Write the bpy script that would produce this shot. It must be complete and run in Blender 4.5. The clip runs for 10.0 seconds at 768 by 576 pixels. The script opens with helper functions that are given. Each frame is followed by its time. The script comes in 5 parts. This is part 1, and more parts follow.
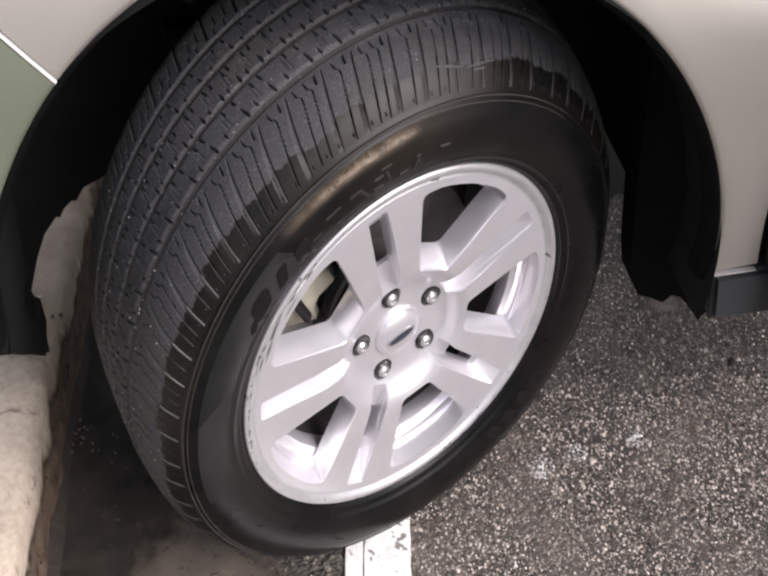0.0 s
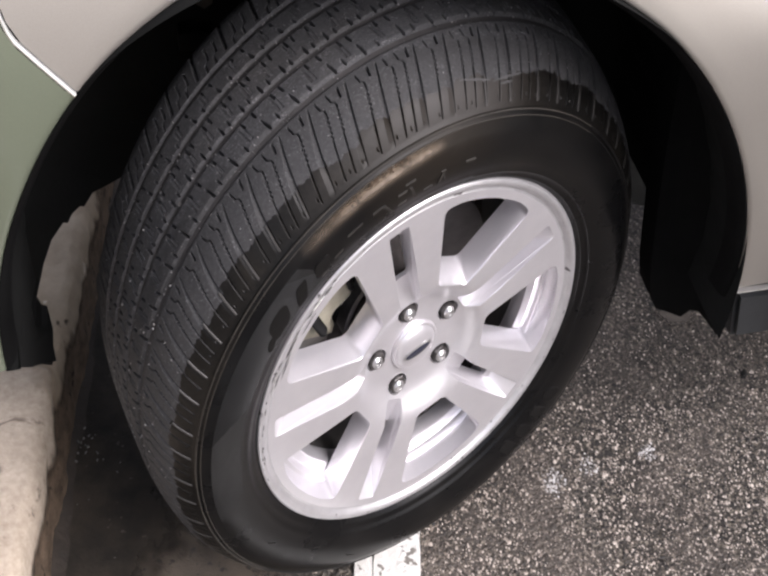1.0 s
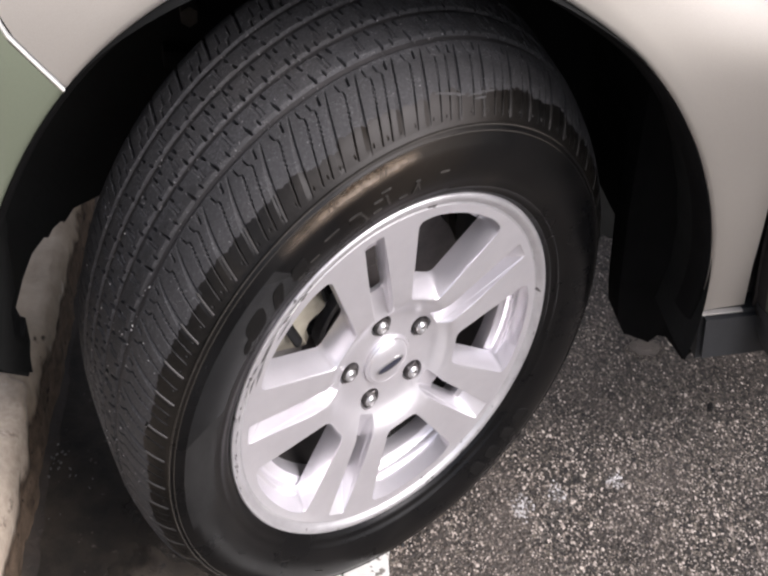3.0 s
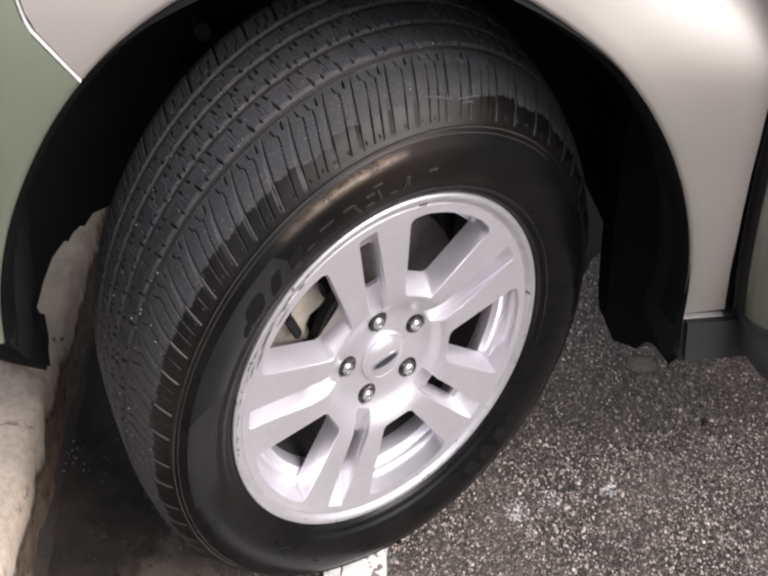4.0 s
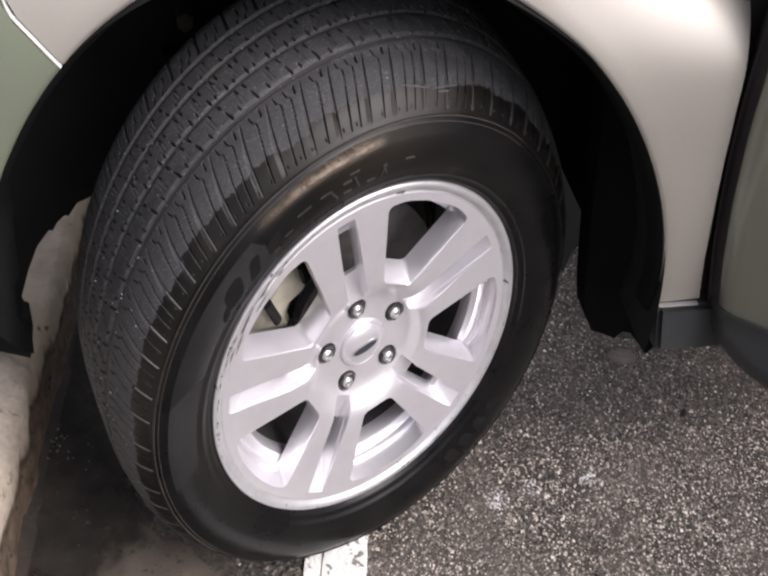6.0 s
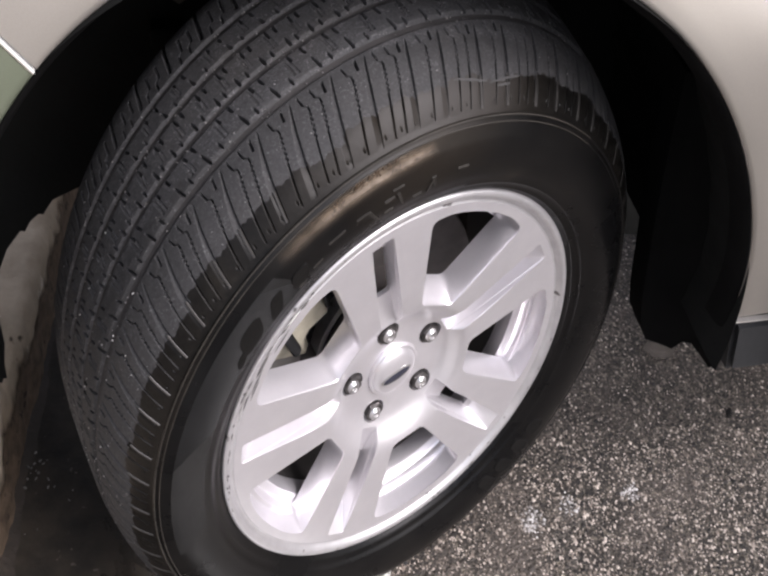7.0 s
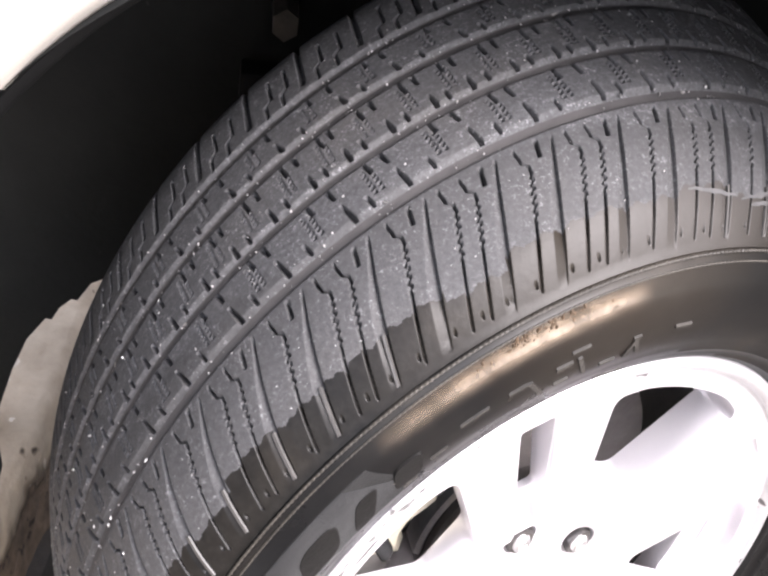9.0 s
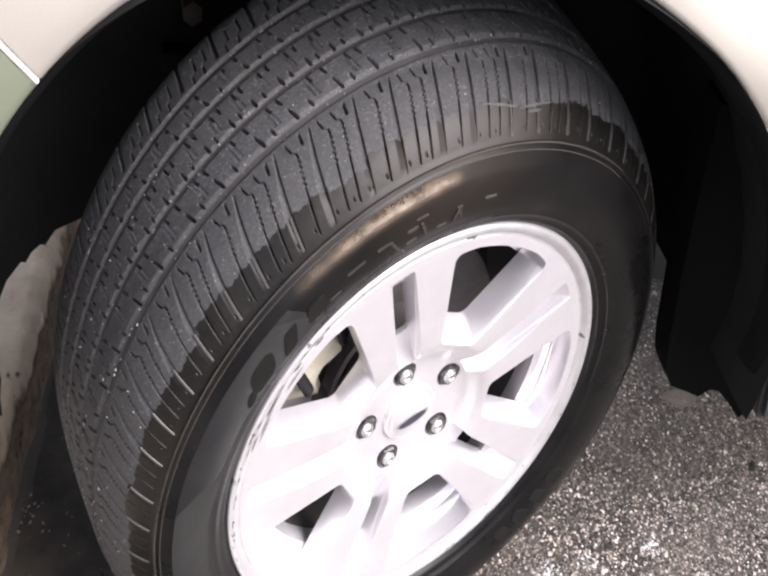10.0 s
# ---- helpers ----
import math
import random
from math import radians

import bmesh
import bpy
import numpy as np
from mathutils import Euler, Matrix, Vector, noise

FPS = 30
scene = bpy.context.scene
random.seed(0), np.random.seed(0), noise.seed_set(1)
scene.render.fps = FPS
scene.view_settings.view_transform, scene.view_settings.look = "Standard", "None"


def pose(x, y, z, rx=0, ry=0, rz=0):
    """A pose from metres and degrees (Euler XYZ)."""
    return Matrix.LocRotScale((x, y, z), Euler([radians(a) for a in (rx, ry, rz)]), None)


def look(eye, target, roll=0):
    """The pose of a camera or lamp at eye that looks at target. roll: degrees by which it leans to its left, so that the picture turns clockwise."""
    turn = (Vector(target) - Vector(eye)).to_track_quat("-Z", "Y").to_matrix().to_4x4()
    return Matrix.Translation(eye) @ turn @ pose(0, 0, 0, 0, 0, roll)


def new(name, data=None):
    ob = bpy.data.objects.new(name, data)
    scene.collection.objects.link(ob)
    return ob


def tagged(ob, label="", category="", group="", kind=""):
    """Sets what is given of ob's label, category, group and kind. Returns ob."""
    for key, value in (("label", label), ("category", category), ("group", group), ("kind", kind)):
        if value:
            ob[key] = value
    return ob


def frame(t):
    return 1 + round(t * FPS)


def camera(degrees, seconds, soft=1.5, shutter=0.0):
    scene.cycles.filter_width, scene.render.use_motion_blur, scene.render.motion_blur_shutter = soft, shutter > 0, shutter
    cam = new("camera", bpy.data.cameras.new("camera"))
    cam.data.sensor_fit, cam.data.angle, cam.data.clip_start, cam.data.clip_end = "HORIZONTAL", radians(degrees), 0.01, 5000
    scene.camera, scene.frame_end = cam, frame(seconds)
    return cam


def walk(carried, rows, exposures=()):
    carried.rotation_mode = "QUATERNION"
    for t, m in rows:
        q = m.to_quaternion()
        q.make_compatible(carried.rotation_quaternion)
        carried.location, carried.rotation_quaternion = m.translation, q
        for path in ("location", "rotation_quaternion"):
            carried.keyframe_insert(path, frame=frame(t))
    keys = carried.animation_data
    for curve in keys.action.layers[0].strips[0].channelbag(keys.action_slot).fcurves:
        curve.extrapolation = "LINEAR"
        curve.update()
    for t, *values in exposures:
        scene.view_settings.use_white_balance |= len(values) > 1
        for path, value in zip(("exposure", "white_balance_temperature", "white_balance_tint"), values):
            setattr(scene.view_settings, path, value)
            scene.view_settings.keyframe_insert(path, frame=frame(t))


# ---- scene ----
cam = camera(35.33, 10.0, soft=2.5)
PATH = [
    (0, (-0.5376, -0.6156, 1.2537), (-0.2003, -0.1732, 0.6788), 12.18),
    (0.5, (-0.5390, -0.5953, 1.2517), (-0.2027, -0.1541, 0.6753), 12.12),
    (1, (-0.5417, -0.5770, 1.2450), (-0.2014, -0.1399, 0.6677), 13.28),
    (1.5, (-0.5373, -0.5557, 1.2309), (-0.1908, -0.1269, 0.6512), 14.55),
    (2, (-0.5371, -0.5493, 1.2309), (-0.1850, -0.1209, 0.6542), 15.01),
    (2.5, (-0.5444, -0.5691, 1.2312), (-0.1920, -0.1358, 0.6584), 14.31),
    (3, (-0.5621, -0.6194, 1.2351), (-0.1985, -0.1643, 0.6867), 14.89),
    (4.5, (-0.5841, -0.7387, 1.2553), (-0.2307, -0.2511, 0.7287), 13.84),
    (5, (-0.5897, -0.7546, 1.2548), (-0.2334, -0.2682, 0.7290), 14.07),
    (5.5, (-0.5886, -0.7583, 1.2587), (-0.2319, -0.2690, 0.7358), 13.88),
    (6.8, (-0.5378, -0.5966, 1.2075), (-0.1712, -0.1431, 0.6598), 16.42),
    (7, (-0.5254, -0.5425, 1.1757), (-0.1584, -0.0982, 0.6208), 15.97),
    (7.5, (-0.4743, -0.4130, 1.0774), (-0.1072, 0.0493, 0.5376), 16.54),
    (8, (-0.4173, -0.3371, 1.0067), (-0.0759, 0.1680, 0.4887), 17.26),
    (8.5, (-0.4017, -0.3078, 0.9864), (-0.0806, 0.2048, 0.4629), 18.05),
    (9, (-0.4002, -0.3159, 0.9848), (-0.0808, 0.1941, 0.4576), 17.83),
    (9.5, (-0.4455, -0.3981, 1.0354), (-0.1023, 0.0958, 0.5078), 17.09),
    (10, (-0.5142, -0.5136, 1.1300), (-0.1421, -0.0465, 0.5977), 16.23),
]
EXPOSURES = [(t, stops, 6250, 18) for t, stops in ((0, 0.46), (7.1, 0.44), (7.5, 0.70), (8.0, 1.47), (8.2, 1.66), (8.6, 1.98), (9.1, 2.1), (9.5, 1.95), (10, 1.27))]
walk(cam, [(t, look(eye, target, roll)) for t, eye, target, roll in PATH], EXPOSURES)

# ---- light: bright, hazy daylight with a soft sun ----
SUN_ELEVATION, SUN_AZIMUTH = 48.5, 292.0
world = bpy.data.worlds.new("hazy_sky")
scene.world = world
world.use_nodes = True
background = world.node_tree.nodes["Background"]
sky = world.node_tree.nodes.new("ShaderNodeTexSky")
sky.sky_type, sky.sun_disc = "NISHITA", False
sky.sun_elevation, sky.sun_rotation = radians(SUN_ELEVATION), radians(90 - SUN_AZIMUTH)
sky.dust_density, sky.air_density = 4.0, 1.5
haze = world.node_tree.nodes.new("ShaderNodeHueSaturation")
haze.inputs["Saturation"].default_value = 0.45
world.node_tree.links.new(sky.outputs[0], haze.inputs["Color"])
world.node_tree.links.new(haze.outputs[0], background.inputs[0])
background.inputs[1].default_value = 0.145
sun = new("sun", bpy.data.lights.new("sun", "SUN"))
sun.data.energy, sun.data.angle, sun.data.color = 2.9, radians(40), (1.0, 0.97, 0.93)
sun.matrix_world = look(
    (math.cos(radians(SUN_AZIMUTH)) * math.cos(radians(SUN_ELEVATION)), math.sin(radians(SUN_AZIMUTH)) * math.cos(radians(SUN_ELEVATION)), math.sin(radians(SUN_ELEVATION))),
    (0, 0, 0))

# The whole place is built once and then squeezed by this matrix to fit the camera's view.
VIEW_SQUEEZE = Matrix(((0.8091, 0.0958, -0.0780), (0.0958, 0.9628, 0.0374), (0.0, 0.0, 1.0)))


# ---- materials ----
def nodes_of(name):
    m = bpy.data.materials.new(name)
    m.use_nodes = True
    return m, m.node_tree.nodes, m.node_tree.links, m.node_tree.nodes["Principled BSDF"]


def noise_tex(N, L, scale, detail=4.0, rough=0.6, coord="Object", distort=0.0):
    co = N.new("ShaderNodeTexCoord")
    t = N.new("ShaderNodeTexNoise")
    t.inputs["Scale"].default_value, t.inputs["Detail"].default_value = scale, detail
    t.inputs["Roughness"].default_value, t.inputs["Distortion"].default_value = rough, distort
    L.new(co.outputs[coord], t.inputs["Vector"])
    return t


def ramp(N, L, src, stops):
    r = N.new("ShaderNodeValToRGB")
    e = r.color_ramp.elements
    while len(e) < len(stops):
        e.new(0.5)
    for el, (p, c) in zip(e, stops):
        el.position, el.color = p, (*c, 1) if len(c) == 3 else c
    L.new(src, r.inputs[0])
    return r


def mixc(N, L, fac, a, b, mode="MIX"):
    m = N.new("ShaderNodeMix")
    m.data_type, m.blend_type = "RGBA", mode
    for sock, val in ((m.inputs[0], fac), (m.inputs[6], a), (m.inputs[7], b)):
        if hasattr(val, "links"):
            L.new(val, sock)
        else:
            sock.default_value = val if isinstance(val, (int, float)) else (*val, 1)
    return m.outputs[2]


def bump(N, L, height, bsdf, strength=0.3, dist=0.002):
    b = N.new("ShaderNodeBump")
    b.inputs["Strength"].default_value, b.inputs["Distance"].default_value = strength, dist
    L.new(height, b.inputs["Height"])
    L.new(b.outputs[0], bsdf.inputs["Normal"])


def mottled(name, c1, c2, scale, rough=(0.5, 0.7), metal=0.0, bump_scale=0.0, bump_strength=0.2, bump_dist=0.001, spots=None, gloss=0.5):
    """A surface of two colours mixed by large and fine noise, with a rough range and fine relief."""
    m, N, L, B = nodes_of(name)
    big, fine = noise_tex(N, L, scale), noise_tex(N, L, scale * 9, 6)
    col = ramp(N, L, big.outputs[0], ((0.32, c1), (0.68, c2)))
    out = mixc(N, L, 0.35, col.outputs[0], mixc(N, L, fine.outputs[0], c1, c2))
    if spots:
        sc, size, sc_col = spots
        s = noise_tex(N, L, sc, 2)
        k = ramp(N, L, s.outputs[0], ((size, (0, 0, 0)), (size + 0.04, (1, 1, 1))))
        out = mixc(N, L, k.outputs[0], out, sc_col)
    L.new(out, B.inputs["Base Color"])
    rr = N.new("ShaderNodeMapRange")
    rr.inputs[3].default_value, rr.inputs[4].default_value = rough
    L.new(fine.outputs[0], rr.inputs[0])
    L.new(rr.outputs[0], B.inputs["Roughness"])
    B.inputs["Metallic"].default_value, B.inputs["Specular IOR Level"].default_value = metal, gloss
    if bump_scale:
        h = noise_tex(N, L, bump_scale, 5)
        bump(N, L, h.outputs[0], B, bump_strength, bump_dist)
    return m


def dust_cover(N, L):
    """Where trodden brown dust lies over the asphalt and its stones."""
    n = noise_tex(N, L, 7.5, 5, 0.6)
    return ramp(N, L, n.outputs[0], ((0.48, (0, 0, 0)), (0.66, (0.42, 0.42, 0.42)))).outputs[0]


def asphalt_material():
    m, N, L, B = nodes_of("asphalt")
    co = N.new("ShaderNodeTexCoord")
    v = N.new("ShaderNodeTexVoronoi")
    v.inputs["Scale"].default_value = 210
    L.new(co.outputs["Object"], v.inputs["Vector"])
    grit = ramp(N, L, v.outputs["Color"], ((0.15, (0.018, 0.016, 0.013)), (0.6, (0.055, 0.048, 0.040)), (0.95, (0.20, 0.18, 0.15))))
    big = noise_tex(N, L, 3.2, 5)
    tone = ramp(N, L, big.outputs[0], ((0.35, (0.62, 0.6, 0.58)), (0.65, (1.25, 1.2, 1.12))))
    out = mixc(N, L, 1.0, grit.outputs[0], tone.outputs[0], "MULTIPLY")
    pale = noise_tex(N, L, 5.5, 6, 0.7)
    k = ramp(N, L, pale.outputs[0], ((0.62, (0, 0, 0)), (0.74, (0.5, 0.5, 0.5))))
    out = mixc(N, L, k.outputs[0], out, (0.24, 0.22, 0.195))
    out = mixc(N, L, dust_cover(N, L), out, (0.105, 0.086, 0.072))
    L.new(out, B.inputs["Base Color"])
    B.inputs["Roughness"].default_value = 0.72
    bump(N, L, v.outputs["Distance"], B, 0.9, 0.004)
    return m


def grit_material(name, tones, dusty=False):
    m, N, L, B = nodes_of(name)
    g = N.new("ShaderNodeNewGeometry")
    out = ramp(N, L, g.outputs["Random Per Island"], tones).outputs[0]
    if dusty:
        out = mixc(N, L, dust_cover(N, L), out, (0.130, 0.108, 0.091))
    L.new(out, B.inputs["Base Color"])
    B.inputs["Roughness"].default_value = 0.55
    return m


def tread_material():
    m, N, L, B = nodes_of("dusty_tread_rubber")
    fine, big = noise_tex(N, L, 420, 5, 0.7), noise_tex(N, L, 14, 4)
    dust = ramp(N, L, fine.outputs[0], ((0.35, (0.029, 0.0286, 0.0298)), (0.60, (0.0535, 0.0530, 0.0550)), (0.80, (0.155, 0.153, 0.155))))
    patch, speck = noise_tex(N, L, 70, 4, 0.7), noise_tex(N, L, 520, 3, 0.8)
    where = ramp(N, L, patch.outputs[0], ((0.43, (0, 0, 0)), (0.62, (1, 1, 1))))
    dots = ramp(N, L, speck.outputs[0], ((0.56, (0, 0, 0)), (0.66, (0.9, 0.9, 0.9))))
    scuff = mixc(N, L, 1.0, where.outputs[0], dots.outputs[0], "MULTIPLY")
    brown = ramp(N, L, big.outputs[0], ((0.48, (0, 0, 0)), (0.75, (0.2, 0.2, 0.2))))
    out = mixc(N, L, brown.outputs[0], dust.outputs[0], (0.075, 0.066, 0.057))
    out = mixc(N, L, scuff, out, (0.205, 0.202, 0.208))
    # the outer edge of the tread is darker, unevenly
    co, part_of = N.new("ShaderNodeTexCoord"), N.new("ShaderNodeSeparateXYZ")
    L.new(co.outputs["Object"], part_of.inputs[0])
    uneven_y = N.new("ShaderNodeMath")
    uneven_y.operation = "MULTIPLY_ADD"
    uneven_y.inputs[1].default_value = 0.022
    L.new(patch.outputs[0], uneven_y.inputs[0])
    L.new(part_of.outputs["Y"], uneven_y.inputs[2])
    edge = N.new("ShaderNodeMapRange")
    edge.inputs[1].default_value, edge.inputs[2].default_value = -0.0070, 0.0010
    edge.inputs[3].default_value, edge.inputs[4].default_value = 0.45, 0.0
    L.new(uneven_y.outputs[0], edge.inputs[0])
    out = mixc(N, L, edge.outputs[0], out, (0.0125, 0.0118, 0.0112))
    L.new(out, B.inputs["Base Color"])
    B.inputs["Roughness"].default_value = 0.78
    bump(N, L, fine.outputs[0], B, 0.45, 0.0012)
    return m


def mud_sheen_patch(N, L, big, along, near, far, most, at=109):
    """One patch of the tyre's edge is tinted with mud and a painted sheen: how much, by the distance from its middle.
    """
    co, gap = N.new("ShaderNodeTexCoord"), N.new("ShaderNodeVectorMath")
    gap.operation = "DISTANCE"
    gap.inputs[1].default_value = (0.308 * math.cos(radians(at)), -0.030, 0.308 * math.sin(radians(at)) + 0.361)
    L.new(co.outputs["Object"], gap.inputs[0])
    ragged = N.new("ShaderNodeMath")
    ragged.operation = "MULTIPLY_ADD"
    ragged.inputs[1].default_value = along
    L.new(big.outputs[0], ragged.inputs[0])
    L.new(gap.outputs["Value"], ragged.inputs[2])
    return ramp(N, L, ragged.outputs[0], ((near, (most, most, most)), (far, (0, 0, 0)))).outputs[0]


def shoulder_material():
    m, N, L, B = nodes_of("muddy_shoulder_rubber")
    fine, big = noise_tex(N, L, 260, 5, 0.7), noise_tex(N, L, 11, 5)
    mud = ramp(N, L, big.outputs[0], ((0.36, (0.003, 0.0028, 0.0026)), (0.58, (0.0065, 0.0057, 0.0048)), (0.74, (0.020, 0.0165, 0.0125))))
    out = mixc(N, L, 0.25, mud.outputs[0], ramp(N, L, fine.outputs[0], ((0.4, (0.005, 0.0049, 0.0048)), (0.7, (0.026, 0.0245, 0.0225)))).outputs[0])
    # a brown patch, then a grey one: sky sheen painted on the rubber
    out = mixc(N, L, mud_sheen_patch(N, L, big, 0.14, 0.11, 0.21, 0.55), out, (0.022, 0.0175, 0.0125))
    out = mixc(N, L, mud_sheen_patch(N, L, big, 0.06, 0.050, 0.102, 0.85, 101), out, (0.044, 0.0405, 0.0375))
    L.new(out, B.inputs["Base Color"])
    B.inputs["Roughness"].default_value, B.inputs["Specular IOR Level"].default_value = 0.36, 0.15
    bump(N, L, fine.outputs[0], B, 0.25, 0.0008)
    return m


def sidewall_material():
    m, N, L, B = nodes_of("sidewall_rubber")
    fine, big = noise_tex(N, L, 190, 6, 0.7), noise_tex(N, L, 9, 6, 0.65)
    film = ramp(N, L, big.outputs[0], ((0.42, (0.003, 0.003, 0.0032)), (0.60, (0.0062, 0.0058, 0.0055)), (0.76, (0.026, 0.022, 0.0175))))
    specks = ramp(N, L, fine.outputs[0], ((0.68, (0, 0, 0)), (0.82, (0.3, 0.3, 0.3))))
    out = mixc(N, L, specks.outputs[0], film.outputs[0], (0.08, 0.07, 0.06))
    # brown film that also paints the gloss below the ridge
    out = mixc(N, L, mud_sheen_patch(N, L, big, 0.10, 0.06, 0.15, 0.6), out, (0.036, 0.027, 0.018))
    L.new(out, B.inputs["Base Color"])
    r = N.new("ShaderNodeMapRange")
    r.inputs[1].default_value, r.inputs[2].default_value = 0.3, 0.7
    r.inputs[3].default_value, r.inputs[4].default_value = 0.20, 0.42
    B.inputs["Specular IOR Level"].default_value = 0.21
    L.new(big.outputs[0], r.inputs[0])
    L.new(r.outputs[0], B.inputs["Roughness"])
    bump(N, L, fine.outputs[0], B, 0.12, 0.0006)
    return m


def mud_sheen_material():
    """A thin film of mud with a glossy highlight put into its colour; it fades out: the rubber shows through."""
    m, N, L, B = nodes_of("mud_with_highlight")
    big, fine = noise_tex(N, L, 42, 6, 0.65), noise_tex(N, L, 300, 4, 0.7)
    col = ramp(N, L, big.outputs[0], ((0.35, (0.085, 0.063, 0.043)), (0.7, (0.210, 0.165, 0.122))))
    flecks = ramp(N, L, noise_tex(N, L, 130, 4, 0.7).outputs[0], ((0.60, (0, 0, 0)), (0.68, (0.8, 0.8, 0.8))))
    L.new(mixc(N, L, flecks.outputs[0], col.outputs[0], (0.045, 0.026, 0.011)), B.inputs["Base Color"])
    film = N.new("ShaderNodeAttribute")
    film.attribute_name = "film"
    L.new(mixc(N, L, 1.0, film.outputs["Color"], ramp(N, L, big.outputs[0], ((0.25, (0.45, 0.45, 0.45)), (0.6, (1, 1, 1)))).outputs[0], "MULTIPLY"), B.inputs["Alpha"])
    B.inputs["Roughness"].default_value = 0.30
    bump(N, L, fine.outputs[0], B, 0.15, 0.0006)
    return m


def damp_shade_material():
    """Damp silt on the asphalt, its colour darkened for the car's shade: it fades out at its edge."""
    m, N, L, B = nodes_of("damp_silt_shade")
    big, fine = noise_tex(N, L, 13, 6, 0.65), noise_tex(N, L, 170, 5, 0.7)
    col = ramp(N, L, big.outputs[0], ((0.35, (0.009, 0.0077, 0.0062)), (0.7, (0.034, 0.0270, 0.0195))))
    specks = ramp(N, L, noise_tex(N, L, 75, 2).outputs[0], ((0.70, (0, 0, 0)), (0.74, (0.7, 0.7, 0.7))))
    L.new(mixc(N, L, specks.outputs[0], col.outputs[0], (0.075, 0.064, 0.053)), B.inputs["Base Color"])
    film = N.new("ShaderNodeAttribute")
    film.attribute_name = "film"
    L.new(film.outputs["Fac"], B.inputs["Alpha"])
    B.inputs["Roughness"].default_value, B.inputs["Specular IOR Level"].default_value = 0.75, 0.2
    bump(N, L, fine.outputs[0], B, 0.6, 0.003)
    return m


def paint_material(name, c, flake=0.12):
    m, N, L, B = nodes_of(name)
    f, big = noise_tex(N, L, 1500, 2), noise_tex(N, L, 4, 5)
    a = tuple(x * (1 - flake) for x in c)
    b = tuple(min(1, x * (1 + flake)) for x in c)
    col = mixc(N, L, f.outputs[0], a, b)
    dirt = ramp(N, L, big.outputs[0], ((0.5, (0, 0, 0)), (0.8, (0.22, 0.22, 0.22))))
    L.new(mixc(N, L, dirt.outputs[0], col, tuple(x * 0.8 for x in c)), B.inputs["Base Color"])
    B.inputs["Metallic"].default_value, B.inputs["Roughness"].default_value = 0.6, 0.42
    B.inputs["Coat Weight"].default_value, B.inputs["Coat Roughness"].default_value = 0.6, 0.18
    return m


def concrete_material(name="concrete"):
    m, N, L, B = nodes_of(name)
    big, fine, pit = noise_tex(N, L, 7, 6, 0.65), noise_tex(N, L, 120, 6, 0.7), noise_tex(N, L, 26, 5, 0.7, distort=1.2)
    base = ramp(N, L, big.outputs[0], ((0.3, (0.29, 0.23, 0.17)), (0.55, (0.46, 0.385, 0.30)), (0.75, (0.60, 0.52, 0.425))))
    out = mixc(N, L, 0.3, base.outputs[0], ramp(N, L, fine.outputs[0], ((0.35, (0.22, 0.175, 0.13)), (0.65, (0.6, 0.525, 0.43)))).outputs[0])
    k = ramp(N, L, pit.outputs[0], ((0.60, (0, 0, 0)), (0.68, (0.75, 0.75, 0.75))))
    out = mixc(N, L, k.outputs[0], out, (0.13, 0.10, 0.075))
    L.new(out, B.inputs["Base Color"])
    B.inputs["Roughness"].default_value = 0.88
    bump(N, L, fine.outputs[0], B, 0.5, 0.003)
    return m


def thin_film(m):
    """Let a coat fade out where it is thin, so that what lies below shows through."""
    N, L = m.node_tree.nodes, m.node_tree.links
    film = N.new("ShaderNodeAttribute")
    film.attribute_name = "film"
    L.new(film.outputs["Fac"], N["Principled BSDF"].inputs["Alpha"])
    return m


M_ASPHALT = asphalt_material()
M_GRIT = grit_material("stone_grit", ((0.0, (0.003, 0.0026, 0.0022)), (0.48, (0.030, 0.025, 0.0205)), (0.74, (0.230, 0.190, 0.154)), (1.0, (0.66, 0.58, 0.50))), True)
M_DULL_GRIT = grit_material("dusty_shaded_stones", ((0.0, (0.016, 0.013, 0.0105)), (0.45, (0.054, 0.0445, 0.0365)), (0.85, (0.120, 0.099, 0.081)), (1.0, (0.27, 0.23, 0.19))))
M_TREAD_GRIT = grit_material("tread_grit", ((0.0, (0.05, 0.048, 0.047)), (0.40, (0.16, 0.155, 0.15)), (0.8, (0.30, 0.29, 0.285)), (1.0, (0.52, 0.51, 0.50))))
M_CHIP = mottled("pale_stone_chip", (0.36, 0.355, 0.34), (0.62, 0.61, 0.59), 300, (0.3, 0.5))
M_PALE_GRIT = grit_material("chalky_grit", ((0.0, (0.17, 0.157, 0.146)), (0.40, (0.38, 0.358, 0.336)), (0.8, (0.56, 0.54, 0.52)), (1.0, (0.74, 0.72, 0.70))))
M_TREAD, M_SHOULDER, M_SIDEWALL = tread_material(), shoulder_material(), sidewall_material()
M_SCUFF = mottled("pale_rubber_scuff", (0.024, 0.0233, 0.0233), (0.058, 0.0565, 0.0558), 90, (0.6, 0.8), 0.0, 400, 0.3)
M_RIB = mottled("pale_scuffed_rubber", (0.019, 0.0175, 0.016), (0.048, 0.044, 0.040), 60, (0.4, 0.6), 0.0, 400, 0.2)
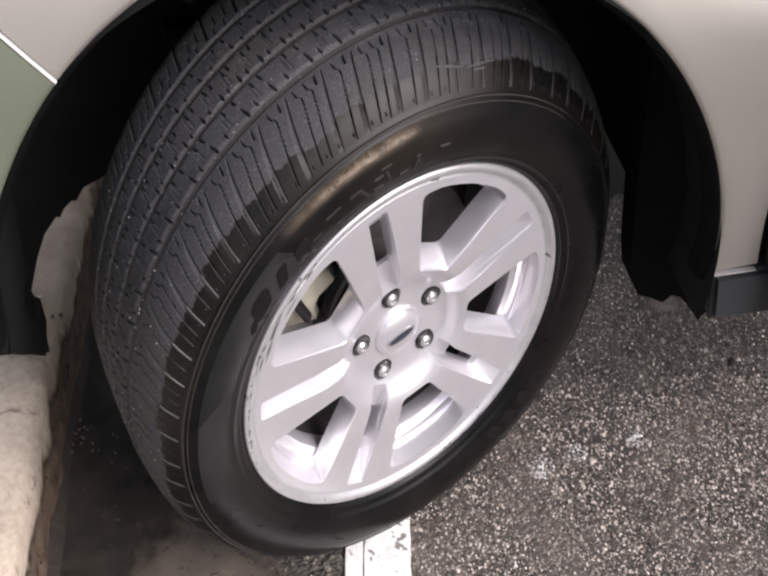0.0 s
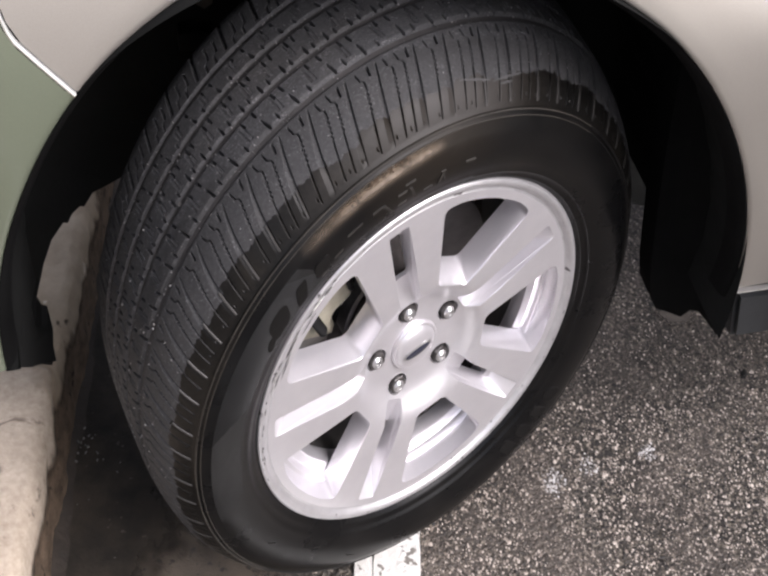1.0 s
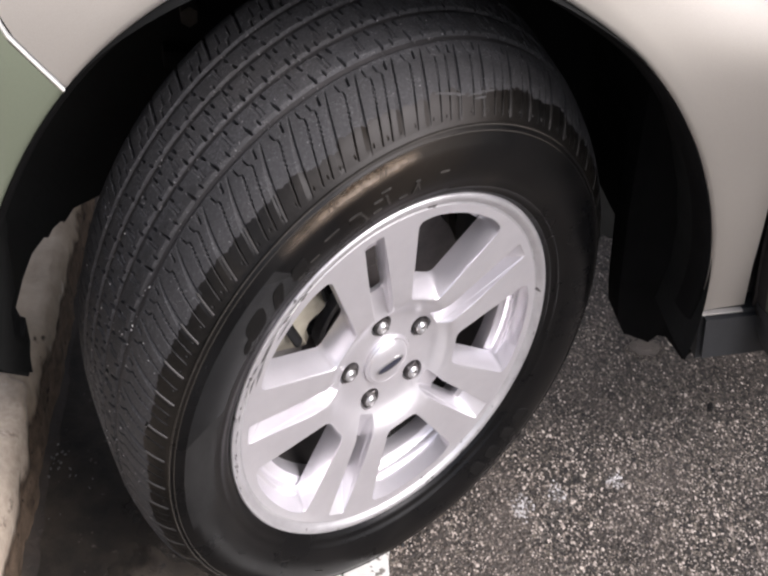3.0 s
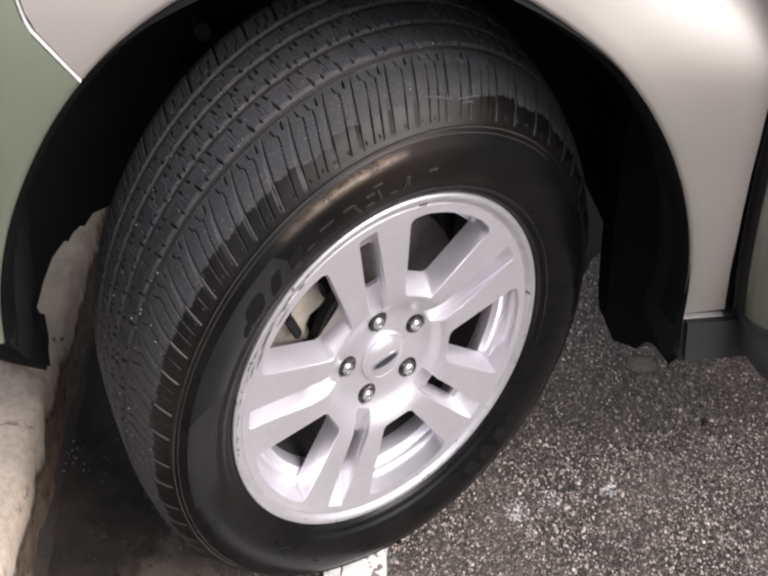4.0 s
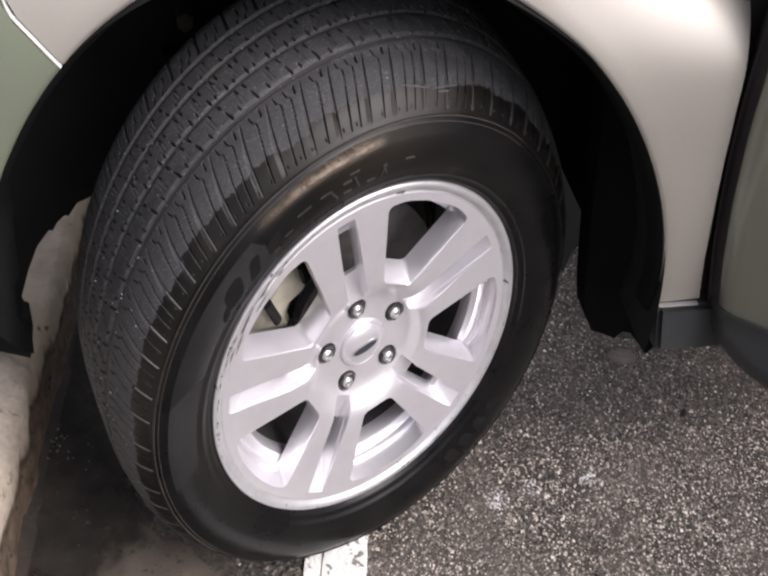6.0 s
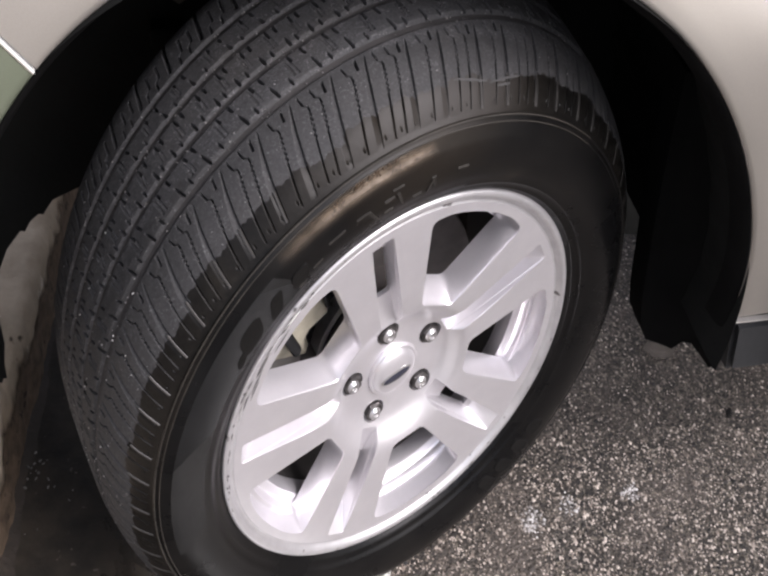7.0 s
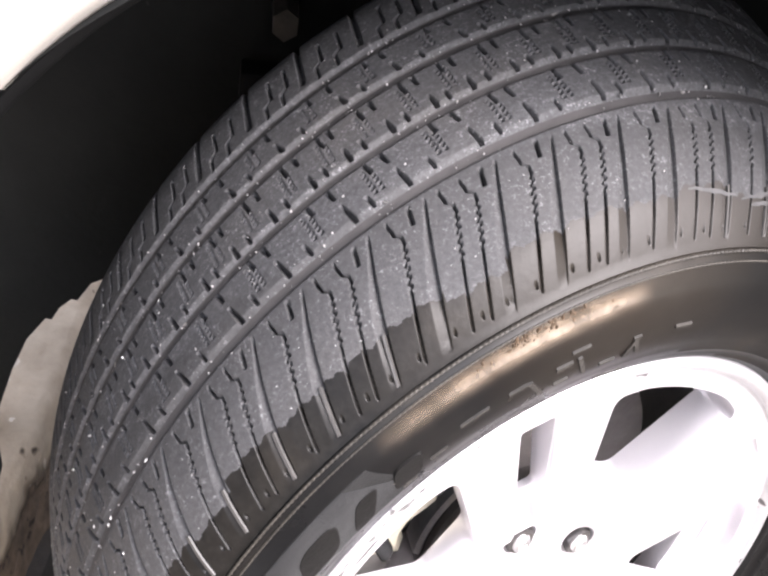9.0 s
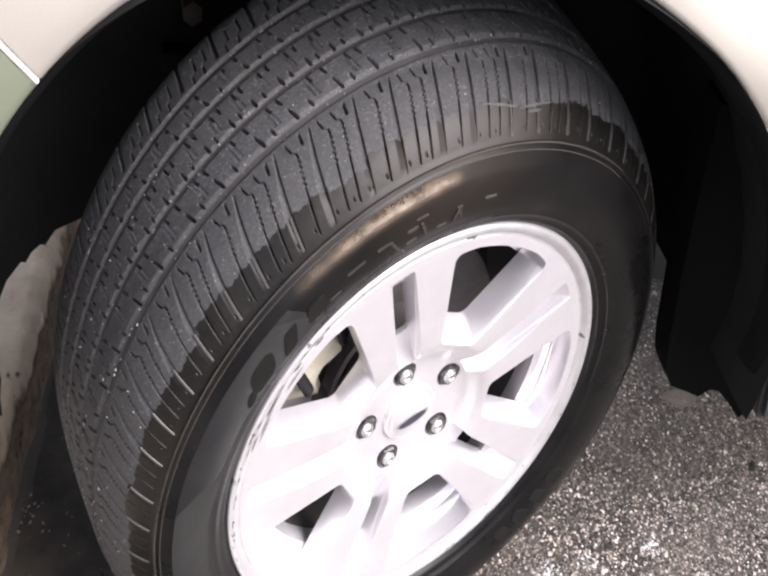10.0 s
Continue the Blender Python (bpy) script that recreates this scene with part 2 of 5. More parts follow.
# paler than the sidewall: highlights on the raised marks are put into the colour
M_MARK = mottled("highlit_raised_rubber", (0.014, 0.0128, 0.0115), (0.050, 0.0455, 0.040), 60, (0.34, 0.5), 0.0, 500, 0.3, gloss=0.3)
M_RIDGE = mottled("dusty_ridge_rubber", (0.016, 0.0145, 0.0125), (0.052, 0.046, 0.038), 25, (0.35, 0.5), 0.0, 600, 0.3, gloss=0.3)
M_BLOCK = mottled("plain_black_rubber", (0.005, 0.0047, 0.0045), (0.010, 0.0093, 0.0086), 30, (0.6, 0.8), 0.0, 700, 0.5, 0.0006, gloss=0.1)
M_HATCH = mottled("hatched_rubber", (0.007, 0.007, 0.007), (0.019, 0.0187, 0.0182), 16, (0.4, 0.6), 0.0, 900, 0.6, 0.0006, gloss=0.25)
M_MUD_SHEEN = mud_sheen_material()
M_CRUMBLY = mottled("crumbly_mud", (0.020, 0.011, 0.0045), (0.075, 0.045, 0.021), 200, (0.7, 0.9))
M_GROOVE = mottled("groove_dust", (0.027, 0.0250, 0.0247), (0.050, 0.0460, 0.0453), 45, (0.8, 0.95), 0.0, 500, 0.4, 0.001, (130, 0.70, (0.17, 0.16, 0.15)))
M_ALLOY = mottled("silver_wheel_paint", (0.73, 0.712, 0.735), (0.81, 0.79, 0.81), 30, (0.29, 0.36), 0.72)
M_LIP = mottled("scuffed_rim_lip", (0.55, 0.54, 0.55), (0.70, 0.69, 0.70), 45, (0.24, 0.45), 0.7, 240, 0.25, 0.0006, (60, 0.66, (0.16, 0.15, 0.15)))
M_SCRATCH = mottled("scratched_metal", (0.06, 0.058, 0.056), (0.16, 0.155, 0.15), 120, (0.5, 0.7), 0.4)
M_NUT = mottled("dull_nut_steel", (0.11, 0.105, 0.10), (0.24, 0.23, 0.225), 160, (0.30, 0.45), 0.9, 300, 0.2, 0.0004)
# bright tone: painted glint of the joint, raw metal of the scrapes
M_BEAD = mottled("joint_glint_and_scrape", (0.70, 0.70, 0.66), (0.78, 0.78, 0.74), 30, (0.2, 0.3), 0.5)
M_STEEL = mottled("chromed_steel", (0.46, 0.455, 0.455), (0.68, 0.67, 0.66), 160, (0.22, 0.4), 0.9, 300, 0.2, 0.0004)
# dark copy of the rim's metal, standing in for the shade inside it
M_BARREL = mottled("shaded_barrel_metal", (0.020, 0.019, 0.018), (0.05, 0.046, 0.043), 40, (0.5, 0.7), 0.2, 300, 0.1)
M_BRACKET = mottled("dusty_bracket", (0.24, 0.23, 0.215), (0.38, 0.365, 0.345), 50, (0.6, 0.8), 0.2, 400, 0.3)
M_CALIPER = mottled("cast_caliper", (0.33, 0.30, 0.23), (0.50, 0.465, 0.365), 60, (0.5, 0.7), 0.3, 400, 0.4)
M_DISC = mottled("brake_disc_iron", (0.050, 0.044, 0.043), (0.110, 0.098, 0.094), 50, (0.45, 0.6), 0.4, 500, 0.2)
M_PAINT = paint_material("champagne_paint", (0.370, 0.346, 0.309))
# the same car paint, darkened here for the shade on the open door
M_DOOR_SHADED = paint_material("shaded_door_paint", (0.175, 0.182, 0.145))
# reflected greenery is put into the bumper's base colour
M_BUMPER = paint_material("green_reflecting_paint", (0.205, 0.232, 0.166))
M_BLACK = mottled("black_moulded_plastic", (0.005, 0.005, 0.005), (0.010, 0.010, 0.010), 20, (0.6, 0.8), 0.0, 260, 0.2, gloss=0.12)
M_CLAD = mottled("dark_grey_cladding", (0.013, 0.014, 0.015), (0.022, 0.0235, 0.025), 20, (0.5, 0.65), 0.0, 500, 0.25)
M_TRIM = mottled("matt_black_trim", (0.003, 0.003, 0.003), (0.006, 0.006, 0.006), 20, (0.7, 0.9), 0.0, 260, 0.2, gloss=0.05)
# seal tone that also paints in the shade of the door gap
M_SEAL_GAP = mottled("dark_seal_and_gap", (0.014, 0.012, 0.012), (0.024, 0.021, 0.020), 20, (0.6, 0.8), 0.0, 260, 0.2, gloss=0.2)
M_LINER = mottled("felted_wheel_liner", (0.0065, 0.0069, 0.0066), (0.0120, 0.0125, 0.0119), 15, (0.85, 0.98), 0.0, 160, 0.4, 0.002, (90, 0.74, (0.02, 0.02, 0.02)), gloss=0.12)
M_EMBLEM = mottled("dark_emblem", (0.02, 0.022, 0.035), (0.035, 0.036, 0.05), 60, (0.25, 0.4))
M_CONCRETE = concrete_material()
M_DIRT = mottled("damp_dirt", (0.010, 0.0076, 0.0052), (0.036, 0.026, 0.0175), 18, (0.8, 0.95), 0.0, 130, 0.8, 0.004, (40, 0.66, (0.02, 0.017, 0.014)))
M_DUST_SHADE = thin_film(mottled("kerb_shade_dust", (0.21, 0.163, 0.115), (0.39, 0.318, 0.235), 16, (0.85, 0.95), 0.0, 120, 0.6, 0.003, (30, 0.66, (0.05, 0.038, 0.027)), gloss=0.2))
M_RUSTY = thin_film(mottled("rusty_grime", (0.030, 0.0215, 0.0145), (0.140, 0.100, 0.068), 55, (0.85, 0.95), 0.0, 150, 0.7, 0.003, (60, 0.64, (0.02, 0.014, 0.010)), gloss=0.2))
M_SMUDGE = thin_film(mottled("rubber_smudge", (0.030, 0.027, 0.024), (0.075, 0.066, 0.057), 60, (0.8, 0.95), 0.0, 200, 0.5, 0.002, gloss=0.2))
M_DUST = thin_film(mottled("pale_ground_dust", (0.075, 0.064, 0.054), (0.150, 0.130, 0.112), 40, (0.85, 0.95), 0.0, 260, 0.9, 0.004, gloss=0.2))
M_SILL = mottled("dull_panel_edge", (0.30, 0.29, 0.275), (0.40, 0.385, 0.36), 60, (0.4, 0.55), 0.4)
M_OIL = mottled("black_oil", (0.006, 0.0055, 0.005), (0.014, 0.0125, 0.011), 30, (0.5, 0.7), 0.0, 180, 0.6, 0.003, gloss=0.2)
M_CRUMB = mottled("mortar_crumb", (0.05, 0.047, 0.042), (0.15, 0.142, 0.13), 90, (0.8, 0.95), 0.0, 300, 0.4)
M_DAMP_SHADE = damp_shade_material()
M_SAND = thin_film(mottled("brown_sand", (0.034, 0.0275, 0.0205), (0.115, 0.091, 0.067), 14, (0.8, 0.95), 0.0, 300, 0.9, 0.003, (120, 0.6, (0.03, 0.026, 0.022))))
M_LINE = mottled("worn_white_road_paint", (0.58, 0.565, 0.52), (0.78, 0.77, 0.73), 26, (0.6, 0.8), 0.0, 190, 0.8, 0.004, (75, 0.60, (0.20, 0.185, 0.16)))
M_RUST = mottled("greased_steel", (0.05, 0.045, 0.04), (0.11, 0.095, 0.08), 40, (0.5, 0.7), 0.5, 200, 0.4)


# ---- building helpers ----
def thing(name, base, label, category, group="", kind=""):
    """An empty at the base of a thing, for its parts."""
    e = new(name)
    e.location = VIEW_SQUEEZE @ Vector(base)
    return tagged(e, label, category, group, kind)


def settle(me, parent):
    """Bring a mesh from the plan's metres, squeezed to fit the camera's view, to its place under a parent."""
    off = Vector()
    p = parent
    while p:
        off += p.location
        p = p.parent
    m = Matrix.Translation(-off) @ VIEW_SQUEEZE.to_4x4()
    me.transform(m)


def part(name, bm, material, parent=None, label="", sharp=32):
    me = bpy.data.meshes.new(name)
    bmesh.ops.recalc_face_normals(bm, faces=bm.faces)
    for f in bm.faces:
        f.smooth = True
    bm.to_mesh(me)
    bm.free()
    settle(me, parent)
    me.set_sharp_from_angle(angle=radians(sharp))
    me.materials.append(material)
    ob = new(name, me)
    ob.parent = parent
    if label:
        ob["label"] = label
    return ob


def sheet(name, verts, faces, material, parent=None, label=""):
    """One mesh from arrays of points and quads."""
    me = bpy.data.meshes.new(name)
    me.from_pydata(verts, [], faces)
    settle(me, parent)
    me.polygons.foreach_set("use_smooth", np.ones(len(me.polygons), dtype=bool))
    me.materials.append(material)
    ob = new(name, me)
    ob.parent = parent
    if label:
        ob["label"] = label
    return ob


def revolve(prof, n=120, a0=0.0, a1=360.0, centre=(0, 0, 0.361)):
    """Turn a profile of (radius, y) about the wheel's axle."""
    bm = bmesh.new()
    full = abs(a1 - a0 - 360) < 1e-6
    angs = [radians(a0 + (a1 - a0) * k / n) for k in range(n if full else n + 1)]
    rings = [[bm.verts.new((centre[0] + r * math.cos(a), centre[1] + y, centre[2] + r * math.sin(a))) for a in angs] for r, y in prof]
    for p, q in zip(rings, rings[1:]):
        for k in range(n):
            j = (k + 1) % len(angs)
            bm.faces.new((p[k], p[j], q[j], q[k]))
    return bm


def box(size, m, bevel=0.0):
    bm = bmesh.new()
    bmesh.ops.create_cube(bm, size=1, matrix=Matrix.Diagonal((*size, 1)))
    if bevel:
        bmesh.ops.bevel(bm, geom=bm.edges[:], offset=bevel, segments=2, profile=0.6, affect="EDGES")
    bmesh.ops.transform(bm, matrix=m, verts=bm.verts)
    return bm


def rod(p, q, r, n=12):
    bm = bmesh.new()
    p, q = Vector(p), Vector(q)
    m = Matrix.Translation((p + q) / 2) @ (q - p).to_track_quat("Z", "Y").to_matrix().to_4x4()
    bmesh.ops.create_cone(bm, segments=n, radius1=r, radius2=r, depth=(q - p).length, cap_ends=True, matrix=m)
    return bm


AXLE = 0.361                       # height of the axle
GROUND = 0.018                     # height of the asphalt
YAW = radians(-14)                 # the car against the turned wheel
CAR_U, CAR_OUT = Vector((math.cos(YAW), math.sin(YAW), 0)), Vector((math.sin(YAW), -math.cos(YAW), 0))
SKIN = 0.063                       # the car's side, outward of the hub


def on_car(u, out, z):
    """A point by the car's length (to the rear), its outward side and the height."""
    return CAR_U * u + CAR_OUT * out + Vector((0, 0, z))


def polar(r, a, y):
    return Vector((r * math.cos(a), y, AXLE + r * math.sin(a)))


# ---- ground ----
bm = bmesh.new()
bmesh.ops.create_grid(bm, x_segments=2, y_segments=2, size=150)
bmesh.ops.translate(bm, vec=(0, 0, GROUND), verts=bm.verts)
ground = part("ground", bm, M_ASPHALT)
tagged(ground, "coarse grey asphalt of a parking lot", "ground", kind="structure")

# kerb: a cast concrete edge in front of the car, with a chipped, dirty face
KERB_DIR = Vector((0.270, 0.549, 0)).normalized()
KERB_OUT = Vector((-KERB_DIR.y, KERB_DIR.x, 0))
KERB_AT = Vector((-0.479, 0.157, GROUND))
KERB_H = 0.105


def kerb_mesh():
    prof = [(0.0, -0.02), (0.002, 0.0), (0.006, 0.045), (0.011, 0.085), (0.017, 0.098), (0.028, KERB_H), (0.06, KERB_H + 0.002), (0.11, KERB_H + 0.003), (0.16, KERB_H + 0.002), (0.5, KERB_H), (0.9, KERB_H), (0.9, -0.02)]
    steps = [-6 + 5.2 * k / 12 for k in range(12)] + [-0.8 + 0.012 * k for k in range(170)] + [1.24 + 0.6 * k for k in range(9)]
    bm = bmesh.new()
    rows = []
    for s in steps:
        row = []
        for o, z in prof:
            p = KERB_AT + KERB_DIR * s + KERB_OUT * o + Vector((0, 0, z))
            chip = noise.noise(p * 22) * 0.006 + noise.noise(p * 70) * 0.0025
            chip -= 0.012 * max(0, noise.noise(Vector((s * 9, 3.3, 0))) - 0.15) if 0.008 < o < 0.05 else 0
            if z > 0.01 and o < 0.3:
                p += KERB_OUT * (-chip) * (1 if o < 0.03 else 0.3) + Vector((0, 0, chip * (0.3 if o < 0.02 else 0.6)))
            row.append(bm.verts.new(p))
        rows.append(row)
    for a, b in zip(rows, rows[1:]):
        for k in range(len(prof) - 1):
            bm.faces.new((a[k], a[k + 1], b[k + 1], b[k]))
    return bm


kerb = part("kerb", kerb_mesh(), M_CONCRETE, sharp=70)
tagged(kerb, "weathered pale concrete kerb with a chipped edge", "kerb", kind="structure")


# dirt, tyre rubber and painted shade on the kerb: thin films that end raggedly
def kerb_film(name, material, lift, thickness):
    path = [(0.0, 0.0), (0.006, 0.045), (0.011, 0.085), (0.017, 0.098), (0.028, KERB_H), (0.06, KERB_H + 0.002), (0.24, KERB_H + 0.002)]
    run = [0.0]
    for p, q in zip(path, path[1:]):
        run.append(run[-1] + math.hypot(q[0] - p[0], q[1] - p[1]))
    along, up = np.arange(-0.5, 1.18, 0.004), np.arange(0.0, 0.30, 0.004)
    v, film = [], []
    for s in along.tolist():
        for w in up.tolist():
            o, z = float(np.interp(w, run, [p[0] for p in path])), float(np.interp(w, run, [p[1] for p in path]))
            p = KERB_AT + KERB_DIR * s + KERB_OUT * o + Vector((0, 0, z))
            chip = noise.noise(p * 22) * 0.006 + noise.noise(p * 70) * 0.0025
            chip -= 0.012 * max(0, noise.noise(Vector((s * 9, 3.3, 0))) - 0.15) if 0.008 < o < 0.05 else 0
            p += KERB_OUT * (-chip) * (1 if o < 0.03 else 0.3) + Vector((0, 0, chip * (0.3 if o < 0.02 else 0.6)))
            v.append(p - KERB_OUT * lift + Vector((0, 0, lift * 0.8)))
            film.append(min(1.0, max(0.0, thickness(s, w))))
    n, m = len(along), len(up)
    i = np.arange(n - 1)[:, None] * m + np.arange(m - 1)[None, :]
    f = np.stack([i, i + 1, i + m + 1, i + m], -1).reshape(-1, 4)
    thick = np.array(film, dtype=np.float32)
    ob = sheet(name, v, f[thick[f].max(axis=1) > 0.004].tolist(), material)
    ob.data.attributes.new("film", "FLOAT", "POINT").data.foreach_set("value", thick)
    return ob


def dust_shade_thickness(s, w):
    """Brown dust, its tone darkened for the car's shade, covers the stretch beneath the car."""
    reach = 0.030 + 0.34 * min(1.0, max(0.0, (s - 0.10) / 0.25)) + 0.05 * noise.noise(Vector((s * 6, 9.1, 0))) + 0.03 * noise.noise(Vector((s * 22, w * 22, 1)))
    return 0.9 * (reach - w) / 0.05 + 0.35 * noise.noise(Vector((s * 40, w * 60, 7)))


def foot_thickness(s, w):
    """Rusty grime clings to the lower face and ends in ragged streaks below the edge."""
    reach = 0.074 + 0.024 * noise.noise(Vector((s * 7, 2.2, 0))) + 0.022 * noise.noise(Vector((s * 24, w * 10, 1))) + 0.012 * noise.noise(Vector((s * 75, w * 40, 2)))
    return (reach - w) / 0.016 * (0.80 + 0.5 * noise.noise(Vector((s * 30, w * 30, 5))))


def smudge_thickness(s, w):
    """Black rubber smudges, some on the face and some on top."""
    isle = noise.noise(Vector((s * 13 + 5, w * 20, 4))) + 0.5 * noise.noise(Vector((s * 50, w * 50, 4)))
    mark = 0.9 - (((s + 0.035) / 0.045) ** 2 + ((w - 0.185) / 0.028) ** 2) + 1.1 * noise.noise(Vector((s * 60, w * 60, 8)))
    return max((isle - 0.52) / 0.25 if s < 0.10 else 0.0, 0.75 * mark) if w > 0.03 else 0.0


dust = kerb_film("kerb_dust_shade", M_DUST_SHADE, 0.002, dust_shade_thickness)
tagged(dust, "brown dust and painted shade on the kerb beneath the car", "grime", kind="stuff")
grime = kerb_film("kerb_dirt", M_RUSTY, 0.0028, foot_thickness)
tagged(grime, "rust-brown grime clinging to the kerb's face", "grime", kind="stuff")
smudge = kerb_film("kerb_smudge", M_SMUDGE, 0.0036, smudge_thickness)
tagged(smudge, "black rubber smudges on the concrete kerb", "grime", kind="stuff")


# damp dirt washed along the foot of the kerb and round the tyre's front
def dirt_strip():
    bm = bmesh.new()
    rows = []
    for k in range(150):
        s = -0.8 + 0.016 * k
        w = 0.022 + 0.014 * noise.noise(Vector((s * 7, 1.7, 0))) + 0.008 * noise.noise(Vector((s * 30, 4.1, 0)))
        row = []
        for j in range(7):
            q = j / 6
            p = KERB_AT + KERB_DIR * s + KERB_OUT * (0.004 - q * max(w, 0.008))
            row.append(bm.verts.new(p + Vector((0, 0, 0.004 + 0.010 * (1 - q) ** 1.6 * (0.7 + 0.6 * noise.noise(p * 40))))))
        rows.append(row)
    for a, b in zip(rows, rows[1:]):
        for j in range(6):
            bm.faces.new((a[j], a[j + 1], b[j + 1], b[j]))
    return bm


dirt = part("dirt", dirt_strip(), M_DIRT)
tagged(dirt, "brown dirt gathered along the foot of the kerb", "dirt", kind="stuff")

# painted stall line: three worn pieces with open cracks between them
LINE_AT = Vector((-0.015, -0.027, GROUND))
LINE_DIR = Vector((-0.50, -0.866, 0))
LINE_SIDE = Vector((0.866, -0.50, 0))
stall_line = thing("stall_line", (0, 0, GROUND), "worn white painted stall line, cracked, beneath the tyre", "road marking", kind="structure")


def line_piece(s0, s1, w0, w1, seed):
    bm = bmesh.new()
    n = 26
    edge = []
    for k in range(n + 1):
        edge.append((s0 + (s1 - s0) * k / n, w1))
    for k in range(5):
        edge.append((s1, w1 + (w0 - w1) * (k + 1) / 6))
    for k in range(n + 1):
        edge.append((s1 + (s0 - s1) * k / n, w0))
    for k in range(5):
        edge.append((s0, w0 + (w1 - w0) * (k + 1) / 6))
    top, low = [], []
    for s, w in edge:
        j = 0.003 * noise.noise(Vector((s * 60 + seed, w * 60, seed))) + 0.003 * noise.noise(Vector((s * 14, w * 14 + seed, 2)))
        p = LINE_AT + LINE_DIR * (s + j) + LINE_SIDE * (w + j)
        top.append(bm.verts.new(p + Vector((0, 0, 0.0052))))
        low.append(bm.verts.new(p + LINE_SIDE * 0.001 * (1 if w > 0 else -1)))
    bm.faces.new(top)
    for k in range(len(top)):
        j = (k + 1) % len(top)
        bm.faces.new((top[k], top[j], low[j], low[k]))
    return bm


for s0, s1, w0, w1, seed in ((-0.12, 0.9, -0.050, -0.024, 1), (-0.12, 0.23, -0.022, 0.049, 5), (0.235, 0.9, -0.022, 0.049, 9), (0.905, 2.6, -0.05, 0.05, 13)):
    part("paint_patch", line_piece(s0, s1, w0, w1, seed), M_LINE, stall_line)


# damp ground between tyre and kerb, with the car's shade put into its colour
def damp_shade_sheet():
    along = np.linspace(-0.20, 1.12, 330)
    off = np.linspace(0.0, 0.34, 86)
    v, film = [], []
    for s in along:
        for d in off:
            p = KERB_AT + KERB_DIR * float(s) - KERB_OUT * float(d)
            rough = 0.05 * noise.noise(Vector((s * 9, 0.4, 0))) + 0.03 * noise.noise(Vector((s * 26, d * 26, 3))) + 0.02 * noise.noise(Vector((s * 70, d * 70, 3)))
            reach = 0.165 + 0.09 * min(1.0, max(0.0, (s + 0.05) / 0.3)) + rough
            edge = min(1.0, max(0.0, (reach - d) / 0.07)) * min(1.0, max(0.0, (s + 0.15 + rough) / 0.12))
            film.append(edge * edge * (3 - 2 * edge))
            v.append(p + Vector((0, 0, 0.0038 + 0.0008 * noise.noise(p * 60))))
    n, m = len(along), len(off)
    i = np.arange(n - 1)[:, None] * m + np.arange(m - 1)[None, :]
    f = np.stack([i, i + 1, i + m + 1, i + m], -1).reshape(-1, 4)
    ob = sheet("damp_ground_shade", v, f.tolist(), M_DAMP_SHADE)
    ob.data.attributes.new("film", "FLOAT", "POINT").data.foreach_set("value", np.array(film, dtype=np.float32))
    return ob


damp = damp_shade_sheet()
tagged(damp, "damp silt beside the kerb, darkened for the car's shade", "damp patch", kind="stuff")


# dry sand swept in front of the tyre's foot
def sand_sheet(cx, cy, rx, ry, turn, seed):
    bm = bmesh.new()
    mid = bm.verts.new((cx, cy, GROUND + 0.0026))
    rings = []
    for q in (0.3, 0.6, 0.85, 1.0):
        row = []
        for k in range(48):
            a = 2 * math.pi * k / 48
            w = q * (1 + 0.28 * noise.noise(Vector((math.cos(a) * 2, math.sin(a) * 2, seed))) + 0.12 * noise.noise(Vector((math.cos(a) * 9, math.sin(a) * 9, seed))))
            x, y = rx * w * math.cos(a), ry * w * math.sin(a)
            c, d = math.cos(turn), math.sin(turn)
            row.append(bm.verts.new((cx + x * c - y * d, cy + x * d + y * c, GROUND + 0.0026 - 0.002 * q ** 3)))
        rings.append(row)
    for k in range(48):
        bm.faces.new((mid, rings[0][k], rings[0][(k + 1) % 48]))
        for a, b in zip(rings, rings[1:]):
            bm.faces.new((a[k], a[(k + 1) % 48], b[(k + 1) % 48], b[k]))
    return bm


def thin_out(ob):
    """A drift is thick in its middle and runs out at its edge."""
    film = [1.0] + [1.0] * 48 + [0.85] * 48 + [0.4] * 48 + [0.0] * 48
    ob.data.attributes.new("film", "FLOAT", "POINT").data.foreach_set("value", film)


sand = part("sand_patch", sand_sheet(-0.285, 0.05, 0.17, 0.085, -0.75, 2.0), M_SAND)
thin_out(sand)
tagged(sand, "thin brown sand on the asphalt before the tyre", "sand", kind="stuff")
dust = part("dust_patch", sand_sheet(0.690, 0.095, 0.050, 0.026, -0.3, 4.0), M_DUST)
thin_out(dust)
tagged(dust, "pale dust gathered on the asphalt behind the flap", "dust", kind="stuff")

oil = part("oil_spot", sand_sheet(0.737, -0.043, 0.011, 0.006, 0.5, 6.0), M_OIL)
tagged(oil, "small black oil spot on the asphalt", "oil spot", kind="stuff")


